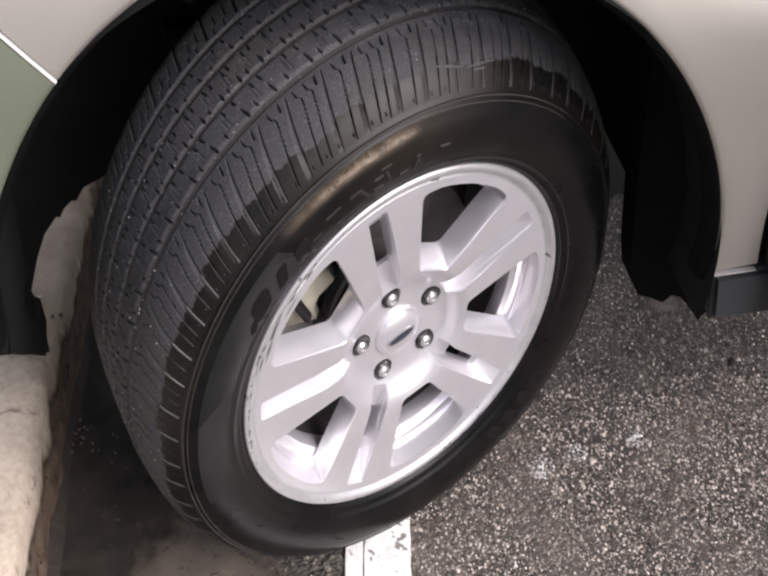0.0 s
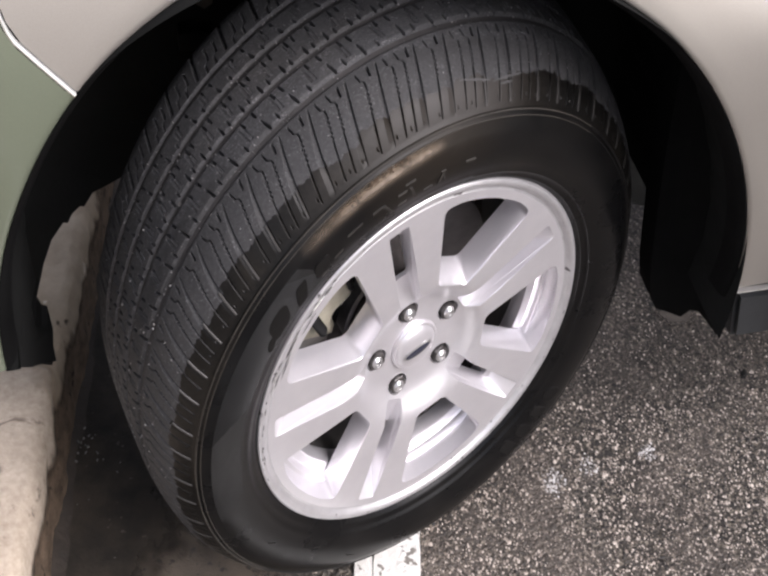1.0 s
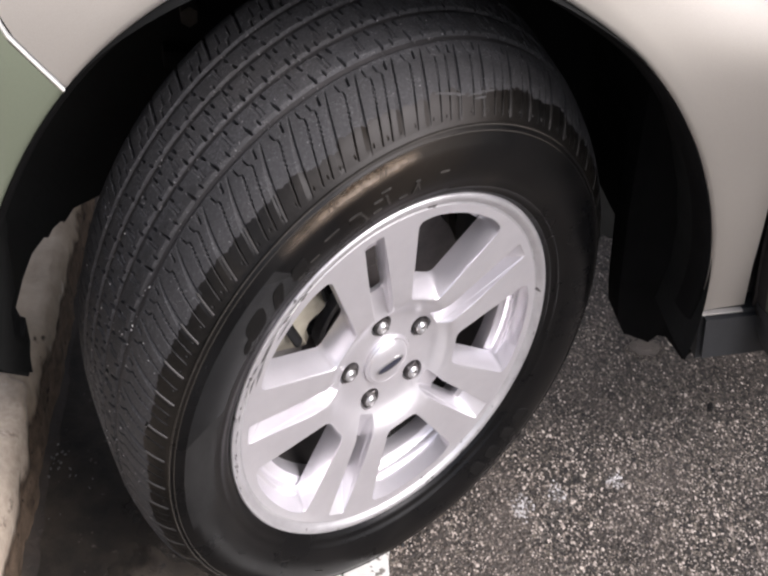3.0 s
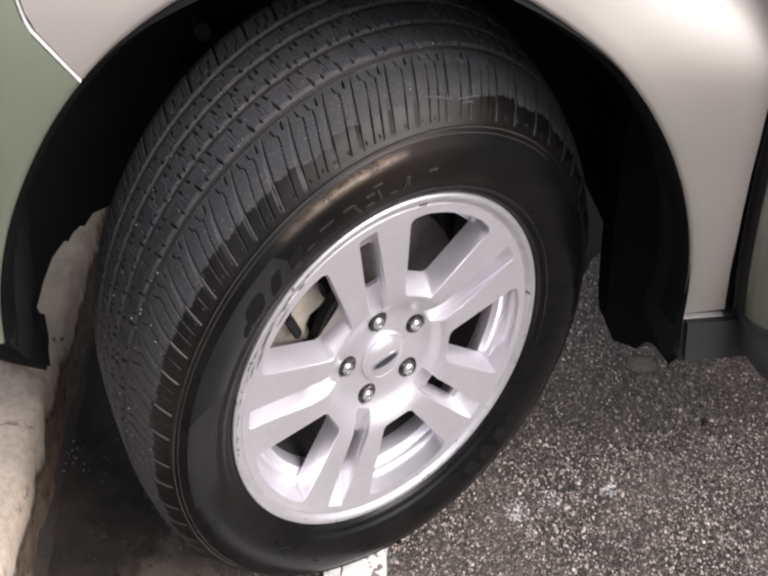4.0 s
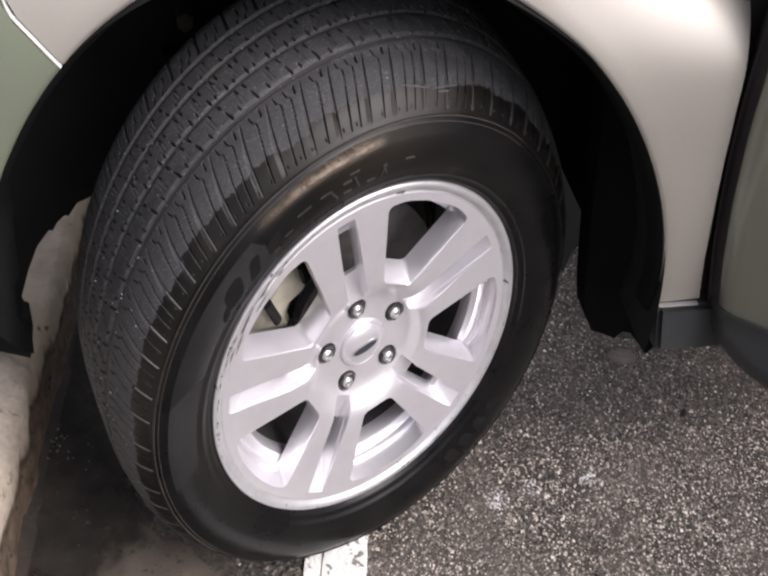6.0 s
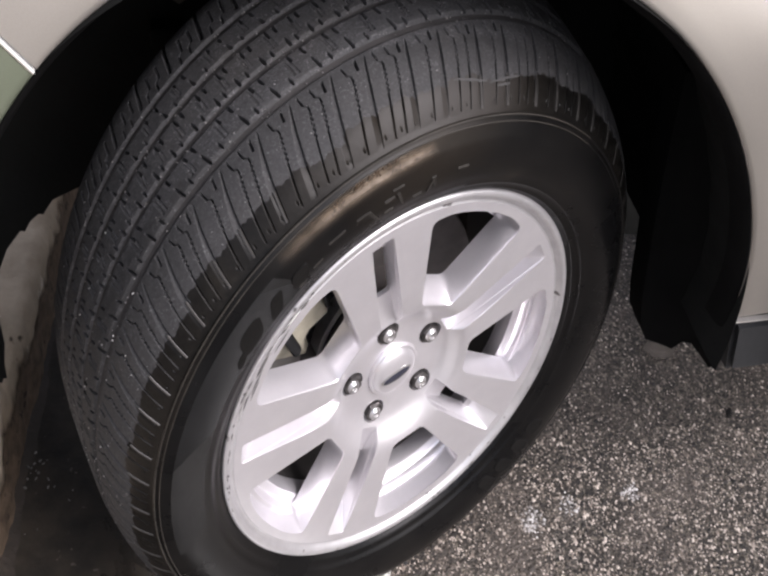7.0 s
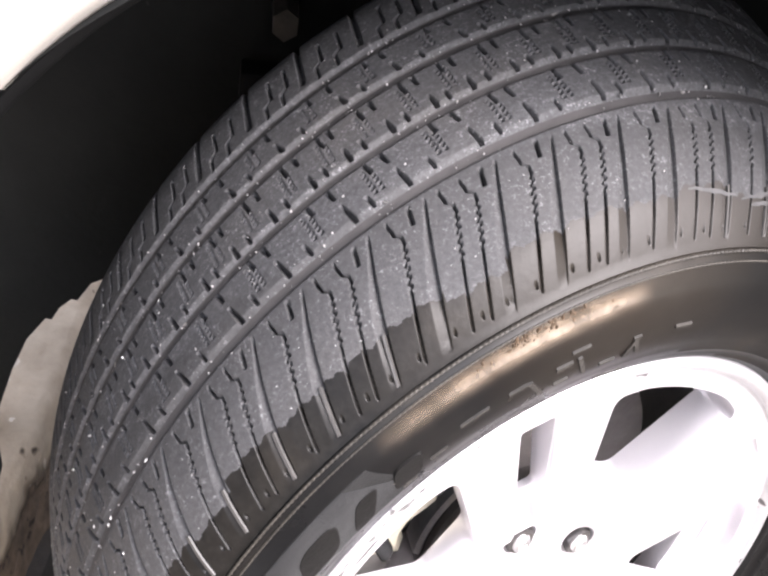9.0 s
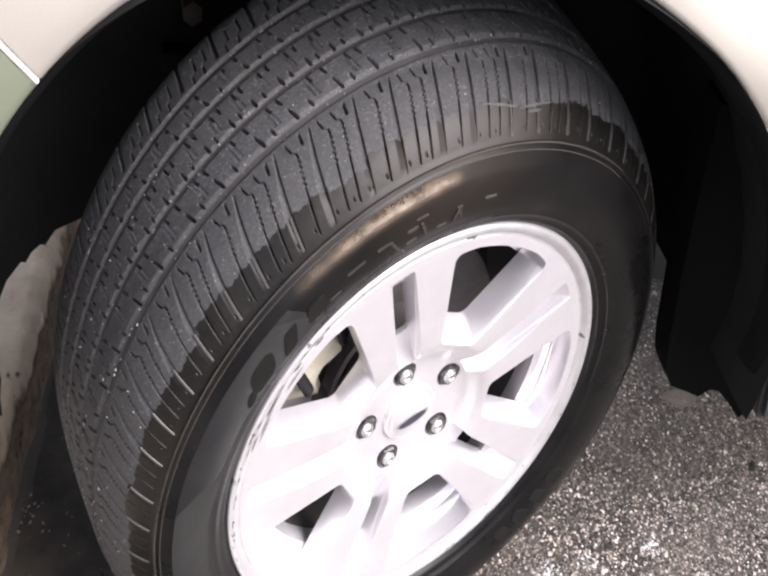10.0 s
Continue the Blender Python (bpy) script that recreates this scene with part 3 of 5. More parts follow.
# loose aggregate in the asphalt's face
def aggregate(count, region, size, seed, damp=False):
    rng = np.random.default_rng(seed)
    x0, x1, y0, y1 = region
    p = np.stack([rng.uniform(x0, x1, count), rng.uniform(y0, y1, count), np.full(count, GROUND)], 1)
    foot = np.array(KERB_AT)
    side = (p - foot) @ np.array(KERB_OUT)
    p = p[side < -0.012]
    rim_off = np.minimum(np.minimum(p[:, 0] - x0 + 0.3, x1 - p[:, 0]), np.minimum(p[:, 1] - y0, y1 - p[:, 1]))
    p = p[rng.random(len(p)) < np.clip(rim_off / 0.3, 0, 1)]
    if damp:
        p = p[rng.random(len(p)) < 0.35]
    lane = p - np.array(LINE_AT)
    w, s = lane @ np.array(LINE_SIDE), lane @ np.array(LINE_DIR)
    p = p[~((np.abs(w) < 0.05) & (s > -0.1) & (rng.random(len(p)) < 0.985))]
    count = len(p)
    r = size * rng.lognormal(0, 0.33, count)
    base = np.array([(1, 0, 0.1), (0.3, 0.95, 0), (-0.8, 0.6, 0.1), (-0.8, -0.6, 0), (0.3, -0.95, 0.1), (0.1, 0.05, 0.75)])
    faces = np.array([(0, 1, 5), (1, 2, 5), (2, 3, 5), (3, 4, 5), (4, 0, 5)])
    a = rng.uniform(0, 2 * np.pi, count)
    jig = rng.uniform(0.7, 1.3, (count, 6, 3))
    v = base[None] * jig
    c, s = np.cos(a)[:, None], np.sin(a)[:, None]
    v = np.stack([v[..., 0] * c - v[..., 1] * s, v[..., 0] * s + v[..., 1] * c, v[..., 2]], -1) * r[:, None, None] + p[:, None]
    f = faces[None] + 6 * np.arange(count)[:, None, None]
    return v.reshape(-1, 3), f.reshape(-1, 3)


v, f = aggregate(245000, (0.02, 1.40, -0.70, 0.85), 0.00150, 3)
# chalky smudges where something pale was ground into the stones
SMUDGES = ((0.472, -0.074, 0.018), (0.290, -0.045, 0.024), (0.36, -0.05, 0.018), (0.47, 0.16, 0.035))
mid = v.reshape(-1, 6, 3)[:, 5]
rng = np.random.default_rng(12)
chalk = sum(np.exp(-((mid[:, 0] - x) ** 2 + (mid[:, 1] - y) ** 2) / r ** 2) for x, y, r in SMUDGES) > rng.uniform(0.25, 1.1, len(mid))
f = f.reshape(-1, 5, 3)
# by the car's side the stones' tone holds trodden brown dust and the car's shade
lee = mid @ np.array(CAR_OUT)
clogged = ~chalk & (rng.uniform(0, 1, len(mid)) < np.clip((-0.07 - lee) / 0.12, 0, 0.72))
grit = sheet("asphalt_grit", v.tolist(), f[~chalk & ~clogged].reshape(-1, 3).tolist(), M_GRIT)
tagged(grit, "small brown and grey stones in the asphalt", "gravel", kind="stuff")
dull = sheet("dusty_shaded_grit", v.tolist(), f[clogged].reshape(-1, 3).tolist(), M_DULL_GRIT)
tagged(dull, "small dusty stones, darkened for the shade beside the car", "gravel", kind="stuff")
pale = sheet("chalky_grit", v.tolist(), f[chalk].reshape(-1, 3).tolist(), M_PALE_GRIT)
tagged(pale, "pale chalky smudges on the asphalt's stones", "gravel", kind="stuff")
v, f = aggregate(16000, (-0.60, 0.05, -0.6, 0.9), 0.0017, 8, True)
grit = sheet("sand_grains", v.tolist(), f.tolist(), M_GRIT)
tagged(grit, "scattered sand grains on the ground beneath the car", "sand", kind="stuff")

# pale crumbs of mortar lying in the silt
rng = np.random.default_rng(17)
bm = bmesh.new()
for k in range(40):
    spread = 0.010 if k < 18 else 0.08
    x, y = -0.385 + spread * rng.normal(), 0.294 + spread * 1.4 * rng.normal()
    size = rng.uniform(0.0010, 0.0030) if k < 18 else rng.uniform(0.0008, 0.0018)
    bmesh.ops.create_icosphere(bm, subdivisions=1, radius=size, matrix=Matrix.Translation((x, y, GROUND + 0.0045)) @ pose(0, 0, 0, *rng.uniform(0, 360, 3)) @ Matrix.Diagonal((1, 0.5, 1.3, 1)))
crumbs = part("mortar_crumbs", bm, M_CRUMB, sharp=10)
tagged(crumbs, "pale grey crumbs lying in the damp silt", "debris", kind="stuff")


# ---- the wheel ----
wheel = thing("wheel", (0, 0.06, GROUND), "turned front wheel: silver five-spoke alloy rim, dusty black tyre", "wheel")
tyre = new("tyre")
tyre.parent = wheel
tyre["label"] = "dusty black all-season tyre with worn tread"

# cross-section of the tread: distance across the tyre and radius
CROSS_Y = (-0.034, -0.030, -0.024, -0.016, -0.006, 0.006, 0.020, 0.045, 0.075, 0.105, 0.132, 0.156, 0.168, 0.176, 0.182)
CROSS_R = (0.3090, 0.3140, 0.3215, 0.3295, 0.3365, 0.3430, 0.3480, 0.3540, 0.3565, 0.3582, 0.3588, 0.3580, 0.3555, 0.3500, 0.3380)


def tread_radius(y):
    d = np.arange(-0.004, 0.0041, 0.002)
    return np.mean([np.interp(np.clip(y + e, -0.034, 0.182), CROSS_Y, CROSS_R) for e in d], axis=0)


def notch(d, width, depth, soft=0.0007):
    """Depth of a cut at the distance d from its middle line."""
    return depth * np.clip((width / 2 + soft - np.abs(d)) / (2 * soft), 0, 1)


def span(y, lo, hi, soft=0.001):
    return np.clip((y - lo) / soft + 0.5, 0, 1) * np.clip((hi - y) / soft + 0.5, 0, 1)


PITCH = 360 / 28
# the four grooves round the tyre: place across it, width, worn depth
GROOVES = ((0.0335, 0.0072, 0.0027), (0.0660, 0.0066, 0.0027), (0.1000, 0.0066, 0.0027), (0.1275, 0.0060, 0.0028))


def tread_cut(a, y):
    """Depth of the pattern at the angle a (degrees) and the distance y across the tyre."""
    mm = math.pi / 180 * 0.352                      # metres to a degree
    cut = np.zeros(np.broadcast(a, y).shape)
    for at, width, depth in GROOVES:
        cut = np.maximum(cut, notch(y - at, width, depth, 0.0011))

    def near(a0):
        return (a - a0 + PITCH / 2) % PITCH - PITCH / 2

    # outer shoulder: wedge slots, wavy sipes and short notches
    lean = np.clip((0.024 - y) / 0.052, 0, 1.1)
    for a0 in (96.2, 103.3):
        d = (near(a0) - 2.0 * lean) * mm
        wide = 0.0016 + 0.0052 * np.clip((0.020 - y) / 0.028, 0, 1)
        wedge = (0.0034 - 0.0014 * np.clip((-0.012 - y) / 0.012, 0, 1)) * np.clip(1 - d / wide, 0, 1) * np.clip((d + 0.0006) / 0.0006, 0, 1)
        cut = np.maximum(cut, span(y, -0.0285, 0.0245, 0.004) * wedge)
    for a0 in (107.2, 112.7, 114.8):
        drop = np.clip((0.024 - y) / 0.004, 0, 1) * 0.25 + np.clip((0.0185 - y) / 0.0025, 0, 1) * 0.65
        back = 1.8 * np.clip((0.013 - y) / 0.041, 0, 1)
        wave = 0.15 * np.clip(1.8 * np.sin(y * 2 * math.pi / 0.0034), -1, 1) * span(y, -0.006, 0.012, 0.004)
        d = (near(a0) + drop - back - wave) * mm
        fade = 1.0 - 0.6 * np.clip((-0.010 - y) / 0.010, 0, 1)
        cut = np.maximum(cut, span(y, -0.0285, 0.0255, 0.001) * notch(d, 0.0012, 0.0070, 0.00035) * fade)
    for a0, top in ((104.9, 0.0265), (110.6, 0.0255)):
        cut = np.maximum(cut, span(y, top - 0.0085, top, 0.001) * notch((near(a0) - 12 * (top - y)) * mm, 0.0019, 0.0050, 0.0005))
    # pin holes along the edge above the ridge
    for a0 in (98.9, 101.6, 104.6, 108.6, 111.2):
        dd = np.hypot(near(a0) * mm, y + 0.0262)
        cut = np.maximum(cut, 0.0022 * np.clip((0.0011 - dd) / 0.0006, 0, 1))
    # ribs: slanted cross cuts, half cuts and rows of small pits
    for lo, hi, offs, slant, reach in ((0.0385, 0.0615, (104.2, 109.8), 1.6, (0.42, 0.66)), (0.0710, 0.0950, (99.3, 103.8, 108.3), 1.2, (0.30, 0.72)), (0.1050, 0.1230, (101.2, 107.0), 1.3, (0.40, 0.66))):
        q = (y - lo) / (hi - lo)
        on = (q > -0.06) & (q < 1.06)
        for i, a0 in enumerate(offs):
            gap = (offs[(i + 1) % len(offs)] - a0) % PITCH
            d = (near(a0) - slant * (q - 0.1)) * mm
            taper = np.where(q < 0.5, 1 - q / reach[0], (q - reach[1]) / (1 - reach[1]))
            cut = np.maximum(cut, on * (taper > 0) * notch(d, 0.0013 + 0.0014 * np.clip(taper, 0, 1), 0.0056, 0.0005))
            for f, ql, qh in ((0.30, 0.72, 1.05), (0.64, -0.05, 0.24)):
                d2 = (near(a0 + gap * f) - slant * (q - 0.1)) * mm
                cut = np.maximum(cut, (q > ql) * (q < qh) * notch(d2, 0.0018, 0.0048, 0.0005))
            for row in (-0.36, 0.36):
                d3 = (near(a0 + gap * 0.50 + row) - slant * 0.6 * (q - 0.5)) * mm
                along = ((y - lo + d3 * 0.5) / 0.0030) % 1.0
                pits = np.clip((0.31 - np.abs(along - 0.5)) / 0.12, 0, 1) * (q > 0.18) * (q < 0.84)
                cut = np.maximum(cut, pits * notch(d3, 0.0021, 0.0070, 0.0004))
    # inner shoulder
    for a0, w in ((97.0, 0.003), (103.4, 0.003)):
        cut = np.maximum(cut, span(y, 0.136, 0.192) * notch((near(a0) + 12 * (y - 0.15)) * mm, w, 0.0045, 0.0008))
    for a0 in (99.5, 106.2, 101.4, 108.3):
        cut = np.maximum(cut, span(y, 0.132, 0.158) * notch((near(a0) + 0.8 * np.clip((y - 0.141) / 0.002, 0, 1)) * mm, 0.0015, 0.0035, 0.0006))
    return cut


def worn_edge(a):
    """How far the dust-grey tread reaches out: each block is rubbed off at its own place."""
    block = np.floor((a - 98.0) / (PITCH / 2)).astype(int)
    return -0.0142 + 0.0022 * np.sin(block * 2.4) + 0.0014 * np.sin(block * 5.1 + 1)


def tread_mesh(a0, a1, n, ys):
    """Points and quads of the tread and of the muddy shoulder that borders it."""
    a = np.linspace(a0, a1, n)[:, None]
    y = ys[None, :]
    r = tread_radius(y) - tread_cut(a, y)
    ar = np.radians(a)
    v = np.stack([r * np.cos(ar), np.broadcast_to(y, r.shape), AXLE + r * np.sin(ar)], -1).reshape(-1, 3)
    # the contact patch is pressed flat on the ground
    v[:, 2] = np.maximum(v[:, 2], GROUND + 0.001)
    m = len(ys)
    i = np.arange(n - 1)[:, None] * m + np.arange(m - 1)[None, :]
    f = np.stack([i, i + 1, i + m + 1, i + m], -1)
    ragged = 0.0007 * np.sin(a[:-1] * 1.9) + 0.0005 * np.sin(a[:-1] * 4.3 + 1)
    muddy = y[:, :-1] < worn_edge(a[:-1]) + ragged
    out = []
    deep = sum(np.abs(y[:, :-1] + 0.0003 - at) < width / 2 - 0.0008 for at, width, _ in GROOVES) > 0
    dusty = np.broadcast_to(deep, muddy.shape)
    for mask in (~muddy & ~dusty, muddy, dusty):
        q = f[mask]
        used, back = np.unique(q, return_inverse=True)
        out.append((v[used].tolist(), back.reshape(-1, 4).tolist()))
    return out


YS_TREAD = np.arange(-0.0335, 0.1821, 0.0006)
for lo, hi, n in ((45, 222, 2150), (222, 405, 300)):
    dusty, muddy, floors = tread_mesh(lo, hi, n, YS_TREAD)
    sheet("tread", *dusty, M_TREAD, tyre, "dusty grey tread with worn grooves")
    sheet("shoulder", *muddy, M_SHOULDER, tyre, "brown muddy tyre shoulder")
    sheet("groove_floor", *floors, M_GROOVE, tyre, "brown dust packed in the tread's grooves")

R0 = float(tread_radius(np.array(-0.0335)))
SIDE = [(R0 + 0.0002, -0.0330), (R0 + 0.0003, -0.0343), (R0 - 0.0005, -0.0349), (R0 - 0.0014, -0.0347), (R0 - 0.0020, -0.0343), (R0 - 0.0050, -0.0362), (R0 - 0.0054, -0.0367), (R0 - 0.0060, -0.0365), (R0 - 0.0068, -0.0370),
        (0.2995, -0.0384), (0.2965, -0.0402), (0.2925, -0.0416), (0.287, -0.0426), (0.279, -0.0430), (0.270, -0.0424), (0.262, -0.0408), (0.256, -0.0388), (0.2500, -0.0364), (0.2465, -0.0356), (0.2455, -0.0338), (0.2400, -0.0312), (0.2370, -0.0304), (0.2360, -0.0286), (0.2325, -0.0262), (0.2295, -0.0220)]


def press(bm):
    """Flatten the tyre's foot where it stands on the ground."""
    for v in bm.verts:
        v.co.z = max(v.co.z, GROUND + 0.001)
    return bm


part("sidewall", press(revolve(SIDE, 240)), M_SIDEWALL, tyre, "black tyre sidewall with a film of brown dust", sharp=50)
R1 = float(tread_radius(np.array(0.1818)))
part("inner_sidewall", press(revolve([(R1, 0.1816), (0.325, 0.187), (0.30, 0.188), (0.26, 0.178), (0.225, 0.156)], 120)), M_SIDEWALL, tyre)


# the moulded ridge between shoulder and sidewall: two fine roped beads
for r, y, thick in ((R0 - 0.0005, -0.0349, 0.0008), (R0 - 0.0054, -0.0367, 0.0006)):
    bm = bmesh.new()
    rows = []
    for k in range(1120):
        a = radians(55 + 0.15 * k)
        swell = thick * (0.75 + 0.45 * (k % 4 < 2))
        rows.append([bm.verts.new(polar(r + swell * math.cos(t), a, y + swell * math.sin(t))) for t in (0.4, -0.5, -1.4, -2.3, -3.2)])
    for p, q in zip(rows, rows[1:]):
        for j in range(4):
            bm.faces.new((p[j], p[j + 1], q[j + 1], q[j]))
    part("ridge", bm, M_RIDGE, tyre, "thin roped ridge round the tyre")


# raised marks on the sidewall, as plain bars and blocks
def side_y(r):
    pts = sorted(SIDE)
    return float(np.interp(r, [p[0] for p in pts], [p[1] for p in pts]))


def side_bar(a0, a1, r0, r1, rise=0.0007, lean=0.0, steps=1):
    """A raised mark between two angles and two radii, which may lean along the tyre."""
    bm = bmesh.new()
    n = max(2, int(abs(a1 - a0) / 0.8))
    radii = [r0] + [r0 + 0.0005 + (r1 - r0 - 0.001) * k / steps for k in range(steps + 1)] + [r1]
    rows = []
    for k in range(n + 1):
        row = []
        for j, r in enumerate(radii):
            a = radians(a0 + (a1 - a0) * k / n + lean * (r - r0) / (r1 - r0))
            row.append(bm.verts.new(polar(r, a, side_y(r) - (-0.0005 if j in (0, len(radii) - 1) else rise))))
        rows.append(row)
    for p, q in zip(rows, rows[1:]):
        for j in range(len(radii) - 1):
            bm.faces.new((p[j], p[j + 1], q[j + 1], q[j]))
    for e in (rows[0], rows[-1]):
        low = [bm.verts.new(v.co + Vector((0, 0.0015, 0))) for v in e]
        for j in range(len(e) - 1):
            bm.faces.new((e[j], e[j + 1], low[j + 1], low[j]))
    return bm


# small lettering, unreadable: thin bars in two rows
for a0, a1, r0, r1, lean in ((95.0, 95.6, 0.262, 0.276, 1.2), (97.0, 97.7, 0.262, 0.276, -1.4), (98.8, 101.0, 0.262, 0.2645, 0), (103.0, 103.6, 0.262, 0.277, 1.0), (105.2, 107.4, 0.274, 0.277, 0),
                             (105.6, 107.6, 0.2625, 0.265, 0), (109.0, 109.7, 0.262, 0.277, 1.6), (111.2, 113.6, 0.2755, 0.278, 0), (116.2, 120.0, 0.2755, 0.278, 0), (122.2, 124.6, 0.2665, 0.2690, 0), (127.0, 129.0, 0.261, 0.2635, 0),
                             (127.5, 128.2, 0.261, 0.274, 1.5), (95.5, 100.0, 0.2412, 0.2428, 0), (116.0, 121.0, 0.2412, 0.2428, 0), (125.0, 130.0, 0.2412, 0.2428, 0), (103.0, 105.4, 0.2812, 0.2832, 0), (88.0, 90.5, 0.2735, 0.276, 0)):
    part("raised_mark", side_bar(a0, a1, r0, r1, 0.0012, lean), M_MARK, tyre)
# a worn hatched band that carries a large name, as plain slanted blocks
part("hatched_band", side_bar(126.0, 190.0, 0.2570, 0.2950, 0.0003, 5.0, 10), M_HATCH, tyre, "worn grey hatched band on the sidewall")
bm = bmesh.new()
for k in range(92):
    a0 = 126.5 + 0.40 * k
    rows = []
    for j in range(9):
        r = 0.2580 + 0.0365 * j / 8
        a = a0 + 5.0 * j / 8 + 3.0 * (j / 8) ** 2
        rows.append([bm.verts.new(polar(r, radians(a + da), side_y(r) - rise)) for da, rise in ((-0.13, 0.0002), (-0.05, 0.0009), (0.05, 0.0009), (0.13, 0.0002))])
    for p, q in zip(rows, rows[1:]):
        for j in range(3):
            bm.faces.new((p[j], p[j + 1], q[j + 1], q[j]))
hatch = part("hatching", bm, M_HATCH, tyre, "fine slanted hatching on the sidewall band")
tagged(hatch, kind="stuff")


def side_oval(a, r, da, dr, lean, square):
    """A rounded plate on the sidewall: between an oval and a box by its power."""
    bm = bmesh.new()
    rings = []
    for q, rise in ((0.45, 0.0013), (0.92, 0.0013), (1.0, -0.0004)):
        row = []
        for k in range(32):
            c, d = math.cos(2 * math.pi * k / 32), math.sin(2 * math.pi * k / 32)
            u, w = math.copysign(abs(c) ** square, c) * q, math.copysign(abs(d) ** square, d) * q
            row.append(bm.verts.new(polar(r + dr * w, radians(a + da * u + lean * w), side_y(r + dr * w) - rise)))
        rings.append(row)
    bm.faces.new(rings[0])
    for p, q in zip(rings, rings[1:]):
        for k in range(32):
            bm.faces.new((p[k], p[(k + 1) % 32], q[(k + 1) % 32], q[k]))
    return bm


for a, r, da, dr, lean, square in ((127.4, 0.2730, 2.1, 0.0085, -0.6, 0.45), (134.0, 0.2705, 1.7, 0.0120, -1.6, 0.40), (141.2, 0.2725, 3.4, 0.0125, -1.4, 0.62), (146.2, 0.2660, 1.6, 0.0060, -1.2, 0.8)):
    part("raised_block", side_oval(a, r, da, dr, lean, square), M_BLOCK, tyre, "plain black block on the sidewall")

# worn grey shapes of another name on the far side
for a, da, square in ((-51.0, 2.2, 0.5), (-44.5, 2.4, 0.8), (-37.5, 2.0, 0.6), (-31.0, 2.4, 0.8)):
    part("raised_block", side_oval(a, 0.2660, da, 0.0110, 0.8, square), M_BLOCK, tyre, "plain black block on the sidewall")

# thin raised ticks across the muddy shoulder, one at the foot of each slot
for k in range(28):
    for a0 in (98.0, 105.1):
        if 86 < (a0 + PITCH * k) % 360 < 121:
            continue
        bm = bmesh.new()
        rows = []
        for j in range(9):
            y = -0.0135 - 0.0165 * j / 8
            a = a0 + PITCH * k + 0.55 * j / 8
            r = float(tread_radius(np.array(y)))
            rows.append([bm.verts.new(polar(r + h, radians(a + da), y)) for da, h in ((-0.24, -0.0006), (-0.13, 0.0006), (0.13, 0.0006), (0.24, -0.0006))])
        for p, q in zip(rows, rows[1:]):
            for j in range(3):
                bm.faces.new((p[j], p[j + 1], q[j + 1], q[j]))
        part("shoulder_rib", press(bm), M_RIB, tyre)


# mud smeared on the sidewall under the ridge, with a highlight painted in
def mud_sheen_smear():
    """A film over a stretch of the sidewall; its thickness is kept with the mesh."""
    a = np.linspace(93, 130, 260)[:, None]
    r = np.linspace(0.2840, 0.3060, 40)[None, :]
    wave = np.array([noise.noise(Vector((float(x) * 0.5, 1.1, 0))) for x in a[:, 0]])[:, None]
    mid = 0.2990 + 0.0012 * wave
    across = np.exp(-((r - mid) / np.where(r < mid, 0.0042, 0.0050)) ** 2)
    along = np.clip((a - 95) / 6, 0, 1) * np.clip((129 - a) / 12, 0, 1) * (1.15 + 0.6 * wave)
    film = np.clip(across * along, 0, 1)
    y = np.interp(r[0], [q[0] for q in sorted(SIDE)], [q[1] for q in sorted(SIDE)])[None, :] - 0.0005
    ar = np.radians(a)
    v = np.stack([r * np.cos(ar), np.broadcast_to(y, film.shape), AXLE + r * np.sin(ar)], -1).reshape(-1, 3)
    n, m = film.shape
    i = np.arange(n - 1)[:, None] * m + np.arange(m - 1)[None, :]
    f = np.stack([i, i + 1, i + m + 1, i + m], -1).reshape(-1, 4)
    ob = sheet("mud_sheen_smear", v.tolist(), f.tolist(), M_MUD_SHEEN, tyre, "thin brown mud smear with a painted highlight below the tyre's ridge")
    ob.data.attributes.new("film", "FLOAT", "POINT").data.foreach_set("value", film.reshape(-1).astype(np.float32))


def shoulder_scuff(a0, a1, y0, y1, seed):
    bm = bmesh.new()
    rows = []
    n = int((a1 - a0) / 0.15)
    for k in range(n + 1):
        q = k / n
        a = a0 + (a1 - a0) * q
        mid = y0 + (y1 - y0) * q + 0.0006 * noise.noise(Vector((a, seed, 0)))
        half = 0.0004 + 0.0008 * math.sin(math.pi * q) * max(0.0, 0.5 + noise.noise(Vector((a * 0.9, seed, 3))))
        rows.append([bm.verts.new(polar(float(tread_radius(np.array(y))) + 0.0006, radians(a), y)) for y in (mid - half, mid + half)])
    for p, q in zip(rows, rows[1:]):
        bm.faces.new((p[0], p[1], q[1], q[0]))
    return bm


for a0, a1, y0, y1, seed in ((76.5, 83.5, -0.0150, -0.0185, 1), (84.0, 90.5, -0.0175, -0.0130, 5), (79.0, 82.0, -0.0195, -0.0205, 9)):
    part("scuff", shoulder_scuff(a0, a1, y0, y1, seed), M_SCUFF, tyre, "pale scuff on the tyre's shoulder")
mud_sheen_smear()

